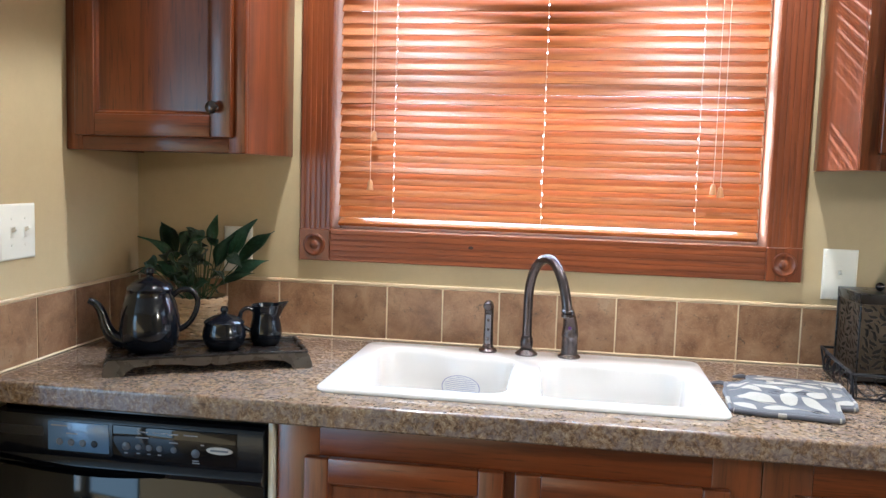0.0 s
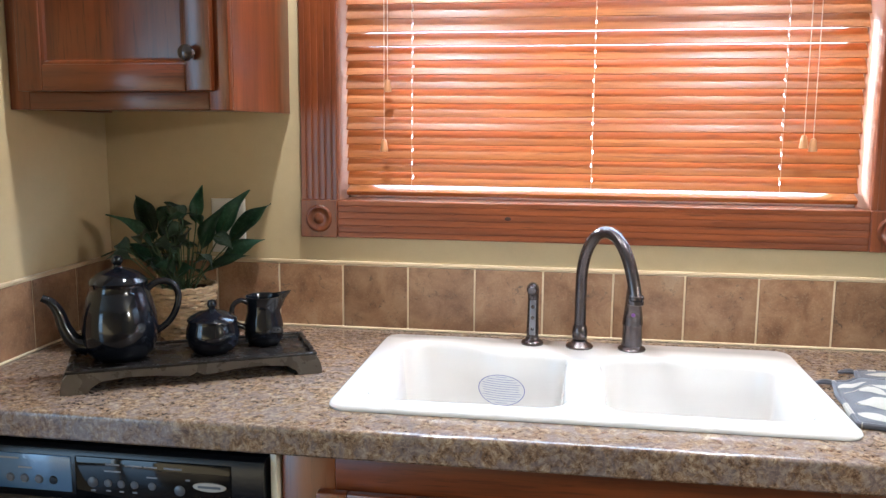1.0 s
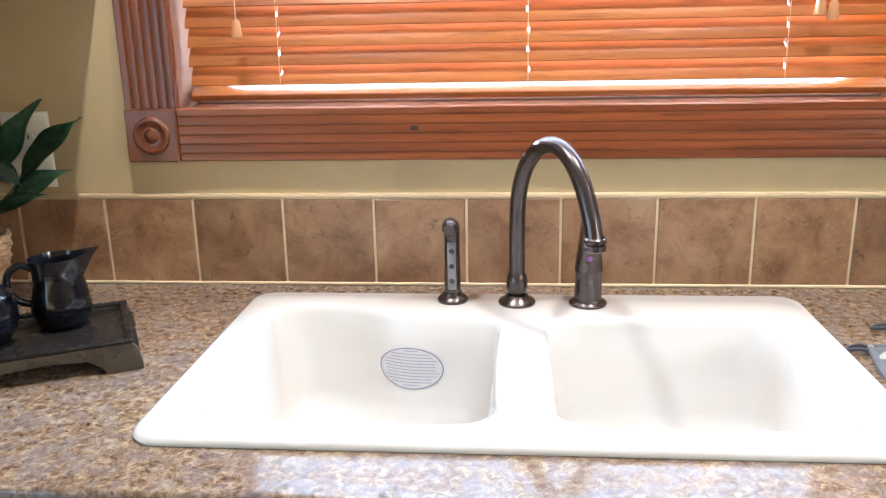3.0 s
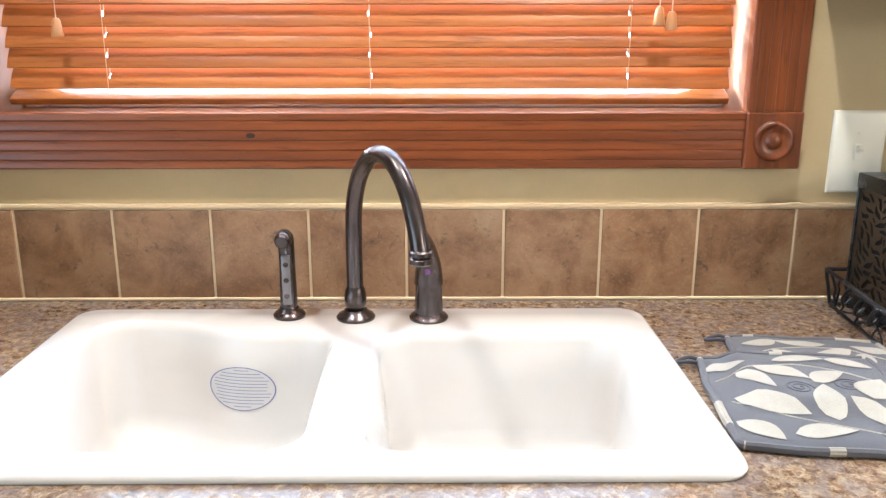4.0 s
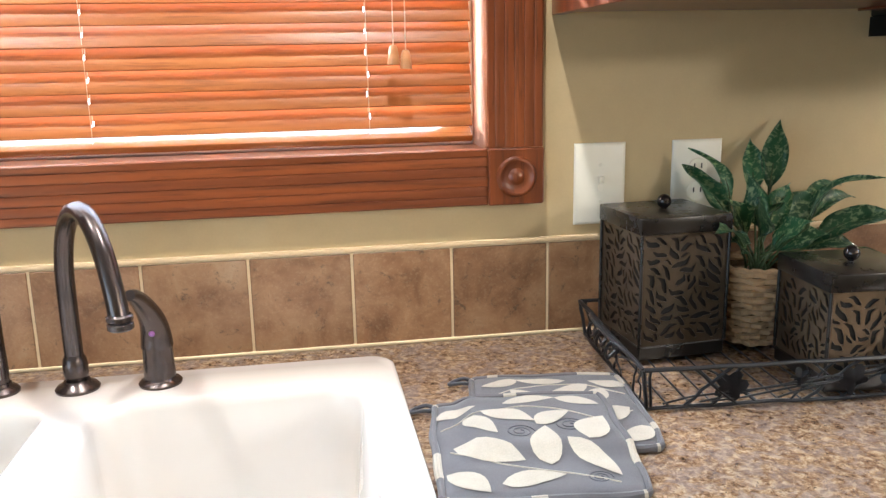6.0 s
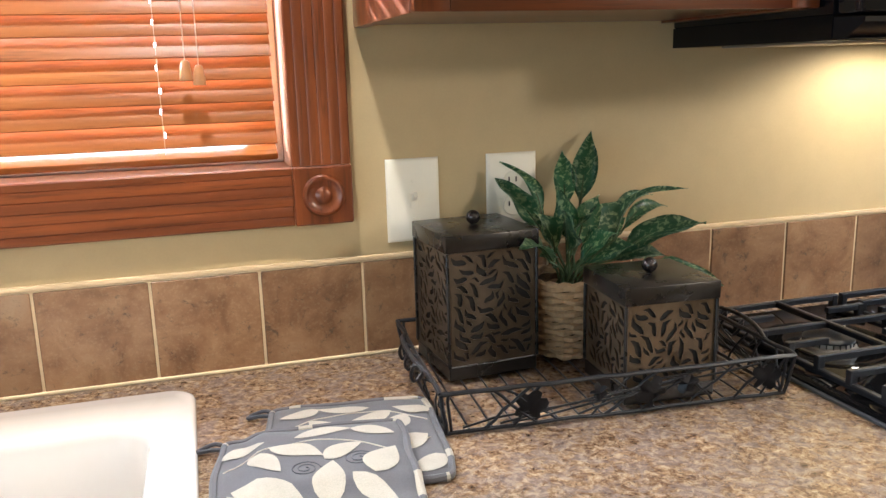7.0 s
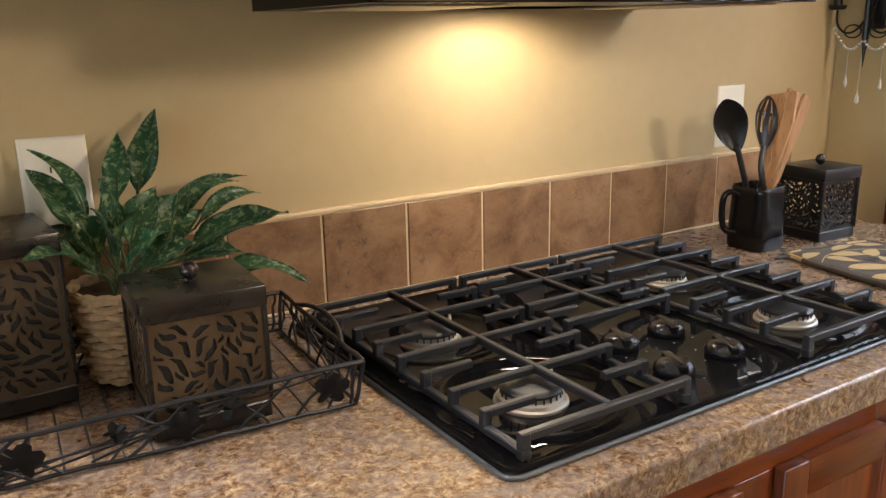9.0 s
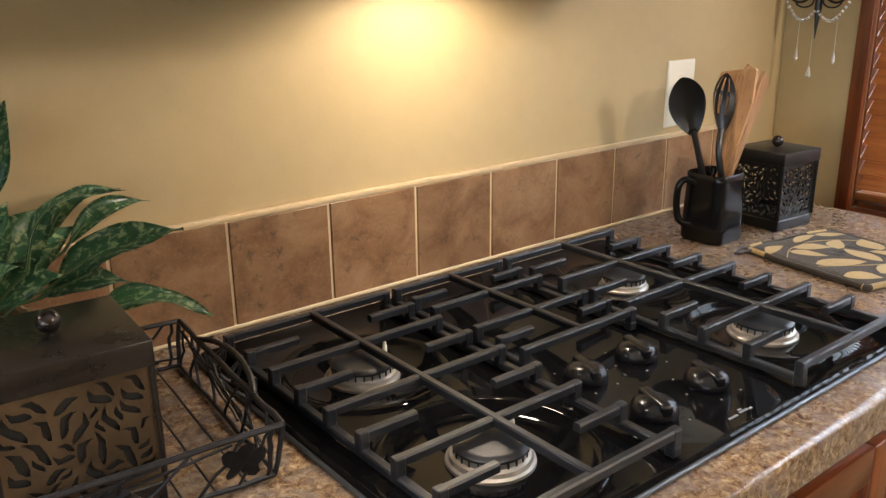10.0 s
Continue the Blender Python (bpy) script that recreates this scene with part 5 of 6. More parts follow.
def woven_pot(parent, r0, r1, h, mat):
    """A basket pot of stacked strands that pass in and out round uprights."""
    rounds = 12
    for k in range(rounds):
        z = h * (k + 0.5) / rounds
        r = r0 + (r1 - r0) * (k + 0.5) / rounds
        pts = []
        for i in range(48):
            a = 2 * math.pi * i / 48
            w = r + 0.0028 * math.cos(a * 12 + (math.pi if k % 2 else 0))
            pts.append((w * math.cos(a), w * math.sin(a), z + 0.0012 * math.sin(a * 7 + k * 1.9)))
        part("woven_strand", tube(bmesh.new(), pts, h / rounds * 0.56, 6, closed=True), mat, parent)
    part("inner_liner", lathe(bmesh.new(), [(0.0, 0.001), (r0 - 0.003, 0.001), (r1 - 0.004, h * 0.93), (r1 - 0.010, h * 0.93), (r1 - 0.012, h * 0.86), (0.0, h * 0.88)], sides=28), M_MOSS, parent, "brown moss filling")
    part("rim_braid", tube(bmesh.new(), [((r1 + 0.001) * math.cos(2 * math.pi * i / 60), (r1 + 0.001) * math.sin(2 * math.pi * i / 60), h + 0.0016 * math.sin(i * 1.9)) for i in range(60)], 0.0048, 6, closed=True), mat, parent)


M_MOSS = plain("dry_moss", (0.075, 0.045, 0.020), 0.95, vary=0.5, scale=220, relief=0.9)
M_STRAW = plain("pale_straw", (0.48, 0.34, 0.19), 0.75, vary=0.28, scale=160, relief=0.5)
M_STRAW_B = plain("brown_straw", (0.34, 0.22, 0.115), 0.75, vary=0.32, scale=160, relief=0.5)

M_LEAF_GREY = leaf_material("greyish_leaf", (0.052, 0.085, 0.052), (0.12, 0.16, 0.11), 0.4)


def blade(parent, root, tip, start, width, bend, twist, mat, lift=0.012):
    """A stem from the pot and a blade that begins part of the way to its tip."""
    root, tip = Vector(root), Vector(tip)
    fork = root.lerp(tip, start) + Vector((0, 0, lift))
    part("stem", tube(bmesh.new(), smooth_path([root, root.lerp(fork, 0.5) + Vector((0, 0, 0.6 * lift)), fork], 4), 0.0017, 6), M_STEM, parent)
    leaf(parent, fork, tip, width, bend, mat, twist, 0.06, 0.004)


plant = thing("potted_plant", "dark green artificial plant in a pale woven pot behind the tray", "plant", pose(-0.170, -0.142, TOP + 0.001))
woven_pot(plant, 0.047, 0.067, 0.116, M_STRAW)
rng = random.Random(5)
# tip, where the blade starts, width, bow, turn of the blade
LEAVES_L = [(0.000, 0.105, 0.335, 0.55, 0.036, 0.010, 0.15), (0.139, 0.040, 0.332, 0.42, 0.052, 0.008, 1.25), (0.163, 0.110, 0.296, 0.45, 0.054, 0.004, 0.75),
            (-0.172, 0.115, 0.308, 0.50, 0.058, 0.006, -0.7), (-0.150, -0.050, 0.280, 0.45, 0.034, 0.018, -0.7), (-0.228, 0.047, 0.170, 0.30, 0.026, 0.040, -0.5),
            (0.172, 0.045, 0.222, 0.45, 0.044, 0.006, 1.0), (0.095, 0.000, 0.296, 0.40, 0.050, 0.004, 1.3), (0.150, 0.010, 0.190, 0.40, 0.032, 0.006, 0.9),
            (-0.120, -0.030, 0.215, 0.35, 0.050, 0.010, -0.9), (-0.085, 0.060, 0.285, 0.50, 0.048, 0.006, -1.1)]
for tx, ty, tz, start, w, bend, turn in LEAVES_L:
    blade(plant, (rng.uniform(-0.02, 0.02), rng.uniform(-0.02, 0.02), 0.10), (tx, ty, tz), start, 0.84 * w, bend, turn, M_LEAF_DARK)
for k in range(40):
    a, h = rng.uniform(0, 2 * math.pi), rng.uniform(0.130, 0.270)
    r = rng.uniform(0.015, 0.095)
    mid = Vector((r * math.cos(a) - 0.025, 0.75 * r * math.sin(a) - 0.012, h))
    out = Vector((rng.uniform(-0.042, 0.042), rng.uniform(-0.040, 0.012), rng.uniform(-0.022, 0.034)))
    leaf(plant, mid, mid + out.normalized() * rng.uniform(0.045, 0.062), rng.uniform(0.028, 0.040), rng.uniform(0.002, 0.010), M_LEAF_GREY if k % 3 else M_LEAF_DARK, rng.uniform(-1.3, 1.3), 0.08, 0.006)
    part("stem", tube(bmesh.new(), smooth_path([(0.3 * mid.x, 0.3 * mid.y, 0.10), (0.7 * mid.x, 0.7 * mid.y, 0.5 * (0.10 + h) + 0.006), mid], 4), 0.0013, 5), M_STEM, plant)

plant = thing("potted_plant", "flecked green artificial plant in a brown woven pot", "plant", pose(1.690, -0.118, TOP + 0.010))
woven_pot(plant, 0.042, 0.060, 0.118, M_STRAW_B)
LEAVES_R = [(0.090, 0.104, 0.326, 0.44, 0.044, 0.004, 0.25), (0.039, 0.102, 0.298, 0.48, 0.038, 0.004, 0.10), (-0.071, 0.085, 0.288, 0.42, 0.024, 0.022, -0.5),
            (-0.076, 0.095, 0.262, 0.38, 0.052, 0.004, -0.35), (-0.090, 0.050, 0.195, 0.40, 0.036, 0.008, -0.8), (-0.110, -0.085, 0.192, 0.32, 0.052, 0.014, -0.5),
            (0.143, -0.090, 0.256, 0.38, 0.026, 0.034, 0.4), (0.228, 0.095, 0.196, 0.52, 0.026, 0.022, 0.8), (0.190, 0.080, 0.220, 0.50, 0.024, 0.026, 0.6),
            (0.219, -0.028, 0.190, 0.34, 0.050, 0.014, 0.6), (0.229, -0.068, 0.098, 0.42, 0.044, 0.022, 0.3), (0.160, -0.020, 0.140, 0.45, 0.036, 0.012, 0.8)]
for tx, ty, tz, start, w, bend, turn in LEAVES_R:
    blade(plant, (rng.uniform(-0.016, 0.016), rng.uniform(-0.016, 0.016), 0.10), (tx, ty, tz), start, 0.88 * w, bend, turn, M_LEAF_FLECK, 0.016)
for tx, ty, tz, w, turn in ((-0.030, -0.055, 0.232, 0.046, -1.0), (0.105, 0.030, 0.224, 0.050, 1.0), (0.045, -0.070, 0.196, 0.042, 0.8), (0.060, 0.020, 0.236, 0.046, 1.2), (0.000, 0.030, 0.250, 0.040, -1.2),
                            (-0.050, 0.000, 0.222, 0.046, -0.9), (0.130, 0.060, 0.190, 0.040, 1.1), (0.020, -0.030, 0.216, 0.040, 0.3), (0.090, -0.045, 0.170, 0.042, 0.9), (-0.060, -0.040, 0.165, 0.034, -1.1)):
    blade(plant, (rng.uniform(-0.016, 0.016), rng.uniform(-0.016, 0.016), 0.10), (tx, ty, tz), 0.35, w, 0.008, turn, M_LEAF_FLECK)

# ---- pierced metal canisters ----
M_BOXMETAL = plain("aged_dark_metal", (0.108, 0.076, 0.046), 0.34, 0.6, vary=0.5, scale=26, relief=0.06)
M_BOXLID = plain("dark_bronze_sheet", (0.020, 0.017, 0.015), 0.28, 0.4, vary=0.5, scale=22, relief=0.05)
M_BOXBLACK = plain("black_metal", (0.010, 0.010, 0.010), 0.35, 0.2, vary=0.25, scale=26, relief=0.05)
M_BALL = plain("polished_ball", (0.050, 0.042, 0.040), 0.16, 0.8, vary=0.15, scale=40, relief=0)


def pierced_panel(w, h, seed, size=1.0):
    """An upright metal sheet cut by leaf-shaped slits that branch off slanting stems; faces -y, about x = 0, from z = 0."""
    rng = random.Random(seed)
    bm = bmesh.new()
    stems = [(-0.30 * w, 0.0, 12), (0.02 * w, 0.35 * h, -20), (0.33 * w, 0.1 * h, 6), (-0.05 * w, 0.0, 35)]
    placed, loops = [], []
    for turn in range(14000):
        scale = size * (1.15 - 0.55 * turn / 14000)
        x, z = rng.uniform(-w / 2, w / 2), rng.uniform(0, h)
        best = min(stems, key=lambda s: abs((x - s[0]) * math.cos(radians(s[2])) - (z - s[1]) * math.sin(radians(s[2]))))
        off = (x - best[0]) * math.cos(radians(best[2])) - (z - best[1]) * math.sin(radians(best[2]))
        if abs(off) < 0.0018:
            continue
        ang = radians(90 - best[2] + (-48 if off > 0 else 48) + rng.uniform(-9, 9))
        ln, wd = scale * rng.uniform(0.0090, 0.0155), scale * rng.uniform(0.0030, 0.0043)
        ca, sa = math.cos(ang), math.sin(ang)
        curve = rng.choice((-1, 1)) * scale * rng.uniform(0.0020, 0.0050)
        pts = []
        for k in range(10):
            q = 2 * math.pi * k / 10
            lx = ln * math.cos(q)
            ly = wd * math.sin(q) * abs(math.sin(q)) ** 0.5 * (1 - 0.30 * math.cos(q)) + curve * (1 - (lx / ln) ** 2) + 0.5 * curve * math.sin(3.1 * lx / ln)
            pts.append((x + lx * ca - ly * sa, z + lx * sa + ly * ca))
        if any(abs(px) > w / 2 - 0.004 or pz < 0.004 or pz > h - 0.004 for px, pz in pts):
            continue
        probe = [(a + (c - a) * q / 4, b + (d - b) * q / 4) for (a, b), (c, d) in zip(pts, pts[1:] + pts[:1]) for q in range(4)] + [(x + ln * k * ca, z + ln * k * sa) for k in (-0.6, -0.3, 0, 0.3, 0.6)]
        spread = np.array(probe)
        if len(placed):
            close = placed[np.abs(placed - (x, z)).max(1) < 0.020]
            if (((close[:, None, :] - spread[None, :, :]) ** 2).sum(2) < 0.00135 ** 2).any():
                continue
        placed = np.concatenate([placed, spread]) if len(placed) else spread
        loops.append(pts)
        if len(loops) > 420:
            break
    rect = [(-w / 2, 0), (w / 2, 0), (w / 2, h), (-w / 2, h)]
    edges = []
    for pts in [rect] + loops:
        vs = [bm.verts.new((px, 0, pz)) for px, pz in pts]
        edges += [bm.edges.new((vs[k], vs[(k + 1) % len(vs)])) for k in range(len(vs))]
    bmesh.ops.triangle_fill(bm, edges=edges, use_beauty=True)
    # the sheet is the largest run of joined faces; loose scraps between slits fall out
    left, best = set(bm.faces), []
    while left:
        run = [left.pop()]
        for f in run:
            for e in f.edges:
                for g in e.link_faces:
                    if g in left:
                        left.discard(g)
                        run.append(g)
        if len(run) > len(best):
            best = run
    keep = set(best)
    bmesh.ops.delete(bm, geom=[f for f in bm.faces if f not in keep], context="FACES")
    bmesh.ops.recalc_face_normals(bm, faces=bm.faces)
    if sum(f.normal.y for f in bm.faces) > 0:
        bmesh.ops.reverse_faces(bm, faces=bm.faces)
    bmesh.ops.solidify(bm, geom=bm.faces[:], thickness=0.0012)
    return bm


def canister(m, w, h, metal, sheet, seed, label, dark_inside=True):
    """A square lidded metal box with pierced sides over a near-black block for the inner shade, and a ball on its lid.
    """
    ob = thing("metal_canister", label, "canister", m, "pierced canisters")
    half, lid_h, base_h = w / 2, 0.024, 0.020
    part("base_band", block(-half, half, -half, half, 0, base_h, 0.0015, 1), sheet, ob)
    # solid near-black block, so that the slits look shaded within
    if dark_inside:
        part("lining", block(-half + 0.006, half - 0.006, -half + 0.006, half - 0.006, base_h, h - lid_h, 0.001, 1), M_CAVITY_SHADE, ob, "near-black block for the shade inside")
    mesh = mesh_of("pierced_panel", pierced_panel(w - 0.003, h - lid_h - base_h, seed, 1.0 if dark_inside else 0.68), metal, False)
    for k in range(4):
        p = new("pierced_panel", mesh)
        p.matrix_basis = Matrix.Rotation(k * math.pi / 2, 4, "Z") @ Matrix.Translation((0, -half + 0.0022, base_h))
        p.parent = ob
    for sx in (-1, 1):
        for sy in (-1, 1):
            part("corner_edge", block(sx * half - 0.0022, sx * half + 0.0022, sy * half - 0.0022, sy * half + 0.0022, base_h, h - lid_h, 0.0012, 1), sheet, ob)
    lid = part("lid", block(-half - 0.003, half + 0.003, -half - 0.003, half + 0.003, h - lid_h, h, 0.002), sheet, ob)
    part("ball_knob", lathe(bmesh.new(), [(0.004, 0.0), (0.004, 0.002)] + [(0.0105 * math.cos(radians(a)), 0.0115 + 0.0105 * math.sin(radians(a))) for a in range(-60, 91, 15)], (0, 0, h - 0.0005), 22), M_BALL, lid, "polished dark ball knob")
    return ob


M_BOXDARK = plain("darkened_metal", (0.078, 0.058, 0.039), 0.36, 0.55, vary=0.5, scale=26, relief=0.06)
canister(pose(1.547, -0.104, TOP + 0.008, 0, 0, 4), 0.136, 0.208, M_BOXDARK, M_BOXLID, 3, "tall aged dark metal canister pierced with leaf shapes, in the basket")
canister(pose(1.736, -0.276, TOP + 0.008, 0, 0, -3), 0.128, 0.157, M_BOXMETAL, M_BOXLID, 8, "short aged dark metal canister pierced with leaf shapes, in the basket")
canister(pose(3.050, -0.180, TOP + 0.0005, 0, 0, -4), 0.106, 0.147, M_BOXBLACK, M_BOXBLACK, 12, "black metal canister pierced with leaf shapes beside the mug", False)

# ---- wire basket ----
M_WIRE = plain("black_wire", (0.022, 0.023, 0.027), 0.38, 0.5, vary=0.3, scale=150, relief=0.25)
wire = thing("wire_basket", "black twig-like wire basket with metal leaves on the worktop", "basket", pose(1.673, -0.199, TOP + 0.0005, 0, 0, -4.2))
BW, BD, BH = 0.231, 0.146, 0.058
brng = random.Random(11)


def rough(points, amount=0.0012, steps=6):
    """A wire that wanders a little between its points."""
    out = []
    for a, b in zip(points, points[1:]):
        a, b = Vector(a), Vector(b)
        for k in range(steps):
            p = a + (b - a) * k / steps
            out.append(p + Vector((brng.uniform(-1, 1), brng.uniform(-1, 1), brng.uniform(-1, 1))) * amount * (0 if k == 0 else 1))
    return out + [Vector(points[-1])]


def wire_part(name, points, r, sides=6):
    return part(name, tube(bmesh.new(), points, r, sides), M_WIRE, wire)


RW, RD = BW + 0.008, BD + 0.008
corners_low = [(-BW, -BD, 0.004), (BW, -BD, 0.004), (BW, BD, 0.004), (-BW, BD, 0.004)]
corners_top = [(-RW, -RD, BH), (RW, -RD, BH), (RW, RD, BH), (-RW, RD, BH)]
for k in range(4):
    a, b = corners_low[k], corners_low[(k + 1) % 4]
    wire_part("base_wire", rough([a, b], 0.0008, 14), 0.0028)
    a, b = corners_top[k], corners_top[(k + 1) % 4]
    wire_part("rim_wire", rough([a, b], 0.0010, 14), 0.0032, 8)
    wire_part("corner_wire", rough([corners_low[k], corners_top[k]], 0.0008, 4), 0.0028)
    lo0, lo1, hi0, hi1 = Vector(corners_low[k]), Vector(corners_low[(k + 1) % 4]), Vector(corners_top[k]), Vector(corners_top[(k + 1) % 4])
    n = 14 if k % 2 == 0 else 8
    for i in range(n):
        u = (i + brng.uniform(0.1, 0.9)) / n
        v = min(0.98, max(0.02, u + brng.choice((-1, 1)) * brng.uniform(0.05, 0.20)))
        wire_part("twig", rough([lo0.lerp(lo1, u), hi0.lerp(hi1, v)], 0.0022, 5), brng.uniform(0.0014, 0.0023))
    for i in range(4):
        u, v = brng.uniform(0, 0.4), brng.uniform(0.6, 1.0)
        wire_part("twig", rough([lo0.lerp(hi0, 0.5).lerp(lo1.lerp(hi1, 0.5), u) + Vector((0, 0, -0.02)), lo0.lerp(hi0, 0.5).lerp(lo1.lerp(hi1, 0.5), v) + Vector((0, 0, 0.02))], 0.0025, 9), 0.0015)
for i in range(15):
    x = -BW + 2 * BW * (i + 1) / 16
    wire_part("floor_wire", rough([(x, -BD, 0.0058), (x, BD, 0.0058)], 0.0002, 4), 0.0013)
for s in (-1, 1):
    for y in (-0.045, 0.0, 0.045):
        pts = [(s * RW, y - 0.02, BH), (s * (RW + 0.012), y - 0.012, BH + 0.004), (s * (RW + 0.016), y, BH - 0.012), (s * (RW + 0.010), y + 0.010, BH - 0.026), (s * (RW - 0.002), y + 0.012, BH - 0.016)]
        wire_part("curl", smooth_path(pts, 5), 0.0024, 7)
    wire_part("handle", rough(smooth_path([(s * RW, -0.085, BH), (s * (RW + 0.010), -0.05, BH + 0.006), (s * (RW + 0.014), 0.0, BH + 0.010), (s * (RW + 0.010), 0.05, BH + 0.007), (s * RW, 0.085, BH)], 5), 0.0006, 2), 0.0034, 8)


def ivy_leaf(x, y, z, size, turn):
    bm = bmesh.new()
    rim = []
    for k in range(20):
        a = 2 * math.pi * k / 20
        r = size * (0.62 + 0.38 * abs(math.cos(2.5 * a)))
        rim.append(bm.verts.new((r * math.sin(a), -0.003 * math.cos(3 * a), r * math.cos(a))))
    mid = bm.verts.new((0, -0.004, 0))
    for k in range(20):
        bm.faces.new((mid, rim[k], rim[(k + 1) % 20]))
    bmesh.ops.solidify(bm, geom=bm.faces[:], thickness=0.001)
    bmesh.ops.transform(bm, matrix=pose(x, y, z, 12, turn, 0), verts=bm.verts)
    part("metal_leaf", bm, M_WIRE, wire, "black metal ivy leaf")


for x, z, s, t in ((-0.125, 0.031, 0.024, 20), (0.035, 0.030, 0.023, -40), (0.085, 0.036, 0.016, 70), (0.200, 0.032, 0.023, 10), (-0.035, 0.038, 0.013, 50)):
    ivy_leaf(x, -BD - 0.006, z, s, t)


# ---- quilted pot holders ----
def fabric(name, colour):
    m, t, b = material(name)
    v = coords(t, world_space=True)
    weave = node(t, "ShaderNodeTexWave", Scale=420.0, Distortion=1.5, Detail=1.0)
    link(t, v, weave.inputs["Vector"])
    n, big = noise_tex(t, v, 700, 3), noise_tex(t, v, 28, 4)
    c = mix(t, 0.5, ramp(t, n, [(0.3, tuple(k * 0.75 for k in colour)), (0.7, tuple(min(1, k * 1.2) for k in colour))]), ramp(t, big, [(0.3, tuple(k * 0.85 for k in colour)), (0.7, tuple(min(1, k * 1.12) for k in colour))]))
    link(t, c, b.inputs["Base Color"])
    b.inputs["Roughness"].default_value = 0.9
    b.inputs["Sheen Weight"].default_value = 0.1
    bump(t, b, mix(t, 0.5, weave.outputs["Fac"], n), 0.35, 0.0008)
    return m


M_GREY = fabric("slate_cotton", (0.082, 0.079, 0.086))
M_CREAM = fabric("cream_print", (0.335, 0.300, 0.245))
M_BROWN = fabric("brown_cotton", (0.040, 0.030, 0.021))
M_TAN = fabric("tan_print", (0.44, 0.31, 0.14))
M_SWIRL = fabric("dark_swirl", (0.05, 0.05, 0.06))

PRINT = [(-0.055, 0.030, 0.050, 0.024, -52), (-0.020, 0.050, 0.062, 0.026, -28), (0.035, 0.040, 0.046, 0.026, 38), (-0.052, -0.030, 0.072, 0.034, -24), (0.018, -0.020, 0.066, 0.030, 84), (0.062, -0.050, 0.070, 0.024, -58),
         (0.080, 0.010, 0.056, 0.034, 62), (-0.010, -0.088, 0.060, 0.026, 10), (-0.085, 0.075, 0.046, 0.020, 14), (0.010, 0.092, 0.058, 0.018, 8), (0.070, 0.085, 0.048, 0.020, -24), (-0.080, -0.090, 0.050, 0.028, -40)]


def pot_holder(m, w, d, cloth, printed, label, lift=None, mirror=1):
    """A square quilted pad: puffed faces, a corded edge, a hanging loop, and a printed spray of leaves."""
    ob = thing("pot_holder", label, "pot holder", m, "pot holders")
    thick = 0.0105
    lift = lift or (lambda x, y: 0.0)

    def height(x, y):
        e = min(w / 2 - abs(x), d / 2 - abs(y))
        puff = min(1.0, max(0.0, e / 0.012))
        return lift(x, y) + thick * (0.52 + 0.48 * math.sqrt(puff)) + 0.0019 * noise.noise((x * 26, y * 26, w * 40)) * puff

    n = 30
    bm = bmesh.new()
    top = [[bm.verts.new((w * (i / n - 0.5), d * (j / n - 0.5), height(w * (i / n - 0.5), d * (j / n - 0.5)))) for j in range(n + 1)] for i in range(n + 1)]
    low = [[bm.verts.new((w * (i / n - 0.5), d * (j / n - 0.5), 0.0005 + lift(w * (i / n - 0.5), d * (j / n - 0.5)))) for j in range(n + 1)] for i in range(n + 1)]
    for i in range(n):
        for j in range(n):
            bm.faces.new((top[i][j], top[i + 1][j], top[i + 1][j + 1], top[i][j + 1]))
            bm.faces.new((low[i][j], low[i][j + 1], low[i + 1][j + 1], low[i + 1][j]))
    for k in range(n):
        bm.faces.new((top[k][0], low[k][0], low[k + 1][0], top[k + 1][0]))
        bm.faces.new((top[k][n], top[k + 1][n], low[k + 1][n], low[k][n]))
        bm.faces.new((top[0][k], top[0][k + 1], low[0][k + 1], low[0][k]))
        bm.faces.new((top[n][k], low[n][k], low[n][k + 1], top[n][k + 1]))
    pad = part("pad", bm, cloth, ob, angle=60)
    edge = [(x, y, lift(x, y) + thick * 0.5) for x, y in rounded(-w / 2, w / 2, -d / 2, d / 2, 0.008)]
    cord = tube(bmesh.new(), edge, 0.0050, 8, closed=True)
    part("corded_edge", cord, cloth, ob)
    # cream stretches where the print runs over the cord
    rr = random.Random(int(w * 9000) + int(d * 1000))
    k = 0
    while k < len(edge) - 4:
        run = rr.randint(2, 4)
        part("print_on_edge", tube(bmesh.new(), edge[k:k + run], 0.0053, 8), printed, ob)
        k += run + rr.randint(5, 12)
    for u, v, ln, wd, ang in PRINT:
        u, v, ln, wd = u * w / 0.22 * mirror, v * d / 0.24, ln * 1.16, wd * 1.16
        a = radians(ang if mirror > 0 else 180 - ang)
        bm = bmesh.new()
        rows = []
        for i in range(9):
            q = i / 8
            lx = ln * (q - 0.5)
            half = wd / 2 * math.sin(math.pi * q ** 0.8) ** 0.9 + 0.0003
            sway = 0.004 * math.sin(math.pi * q)
            row = []
            for s in (-1, -0.33, 0.33, 1):
                ly = half * s + sway
                x, y = u + lx * math.cos(a) - ly * math.sin(a), v + lx * math.sin(a) + ly * math.cos(a)
                x, y = max(-w / 2 + 0.002, min(w / 2 - 0.002, x)), max(-d / 2 + 0.002, min(d / 2 - 0.002, y))
                row.append(bm.verts.new((x, y, height(x, y) + 0.0013)))
            rows.append(row)
        for r0, r1 in zip(rows, rows[1:]):
            for q in range(3):
                bm.faces.new((r0[q], r1[q], r1[q + 1], r0[q + 1]))
        bmesh.ops.recalc_face_normals(bm, faces=bm.faces)
        if sum(f.normal.z for f in bm.faces) < 0:
            bmesh.ops.reverse_faces(bm, faces=bm.faces)
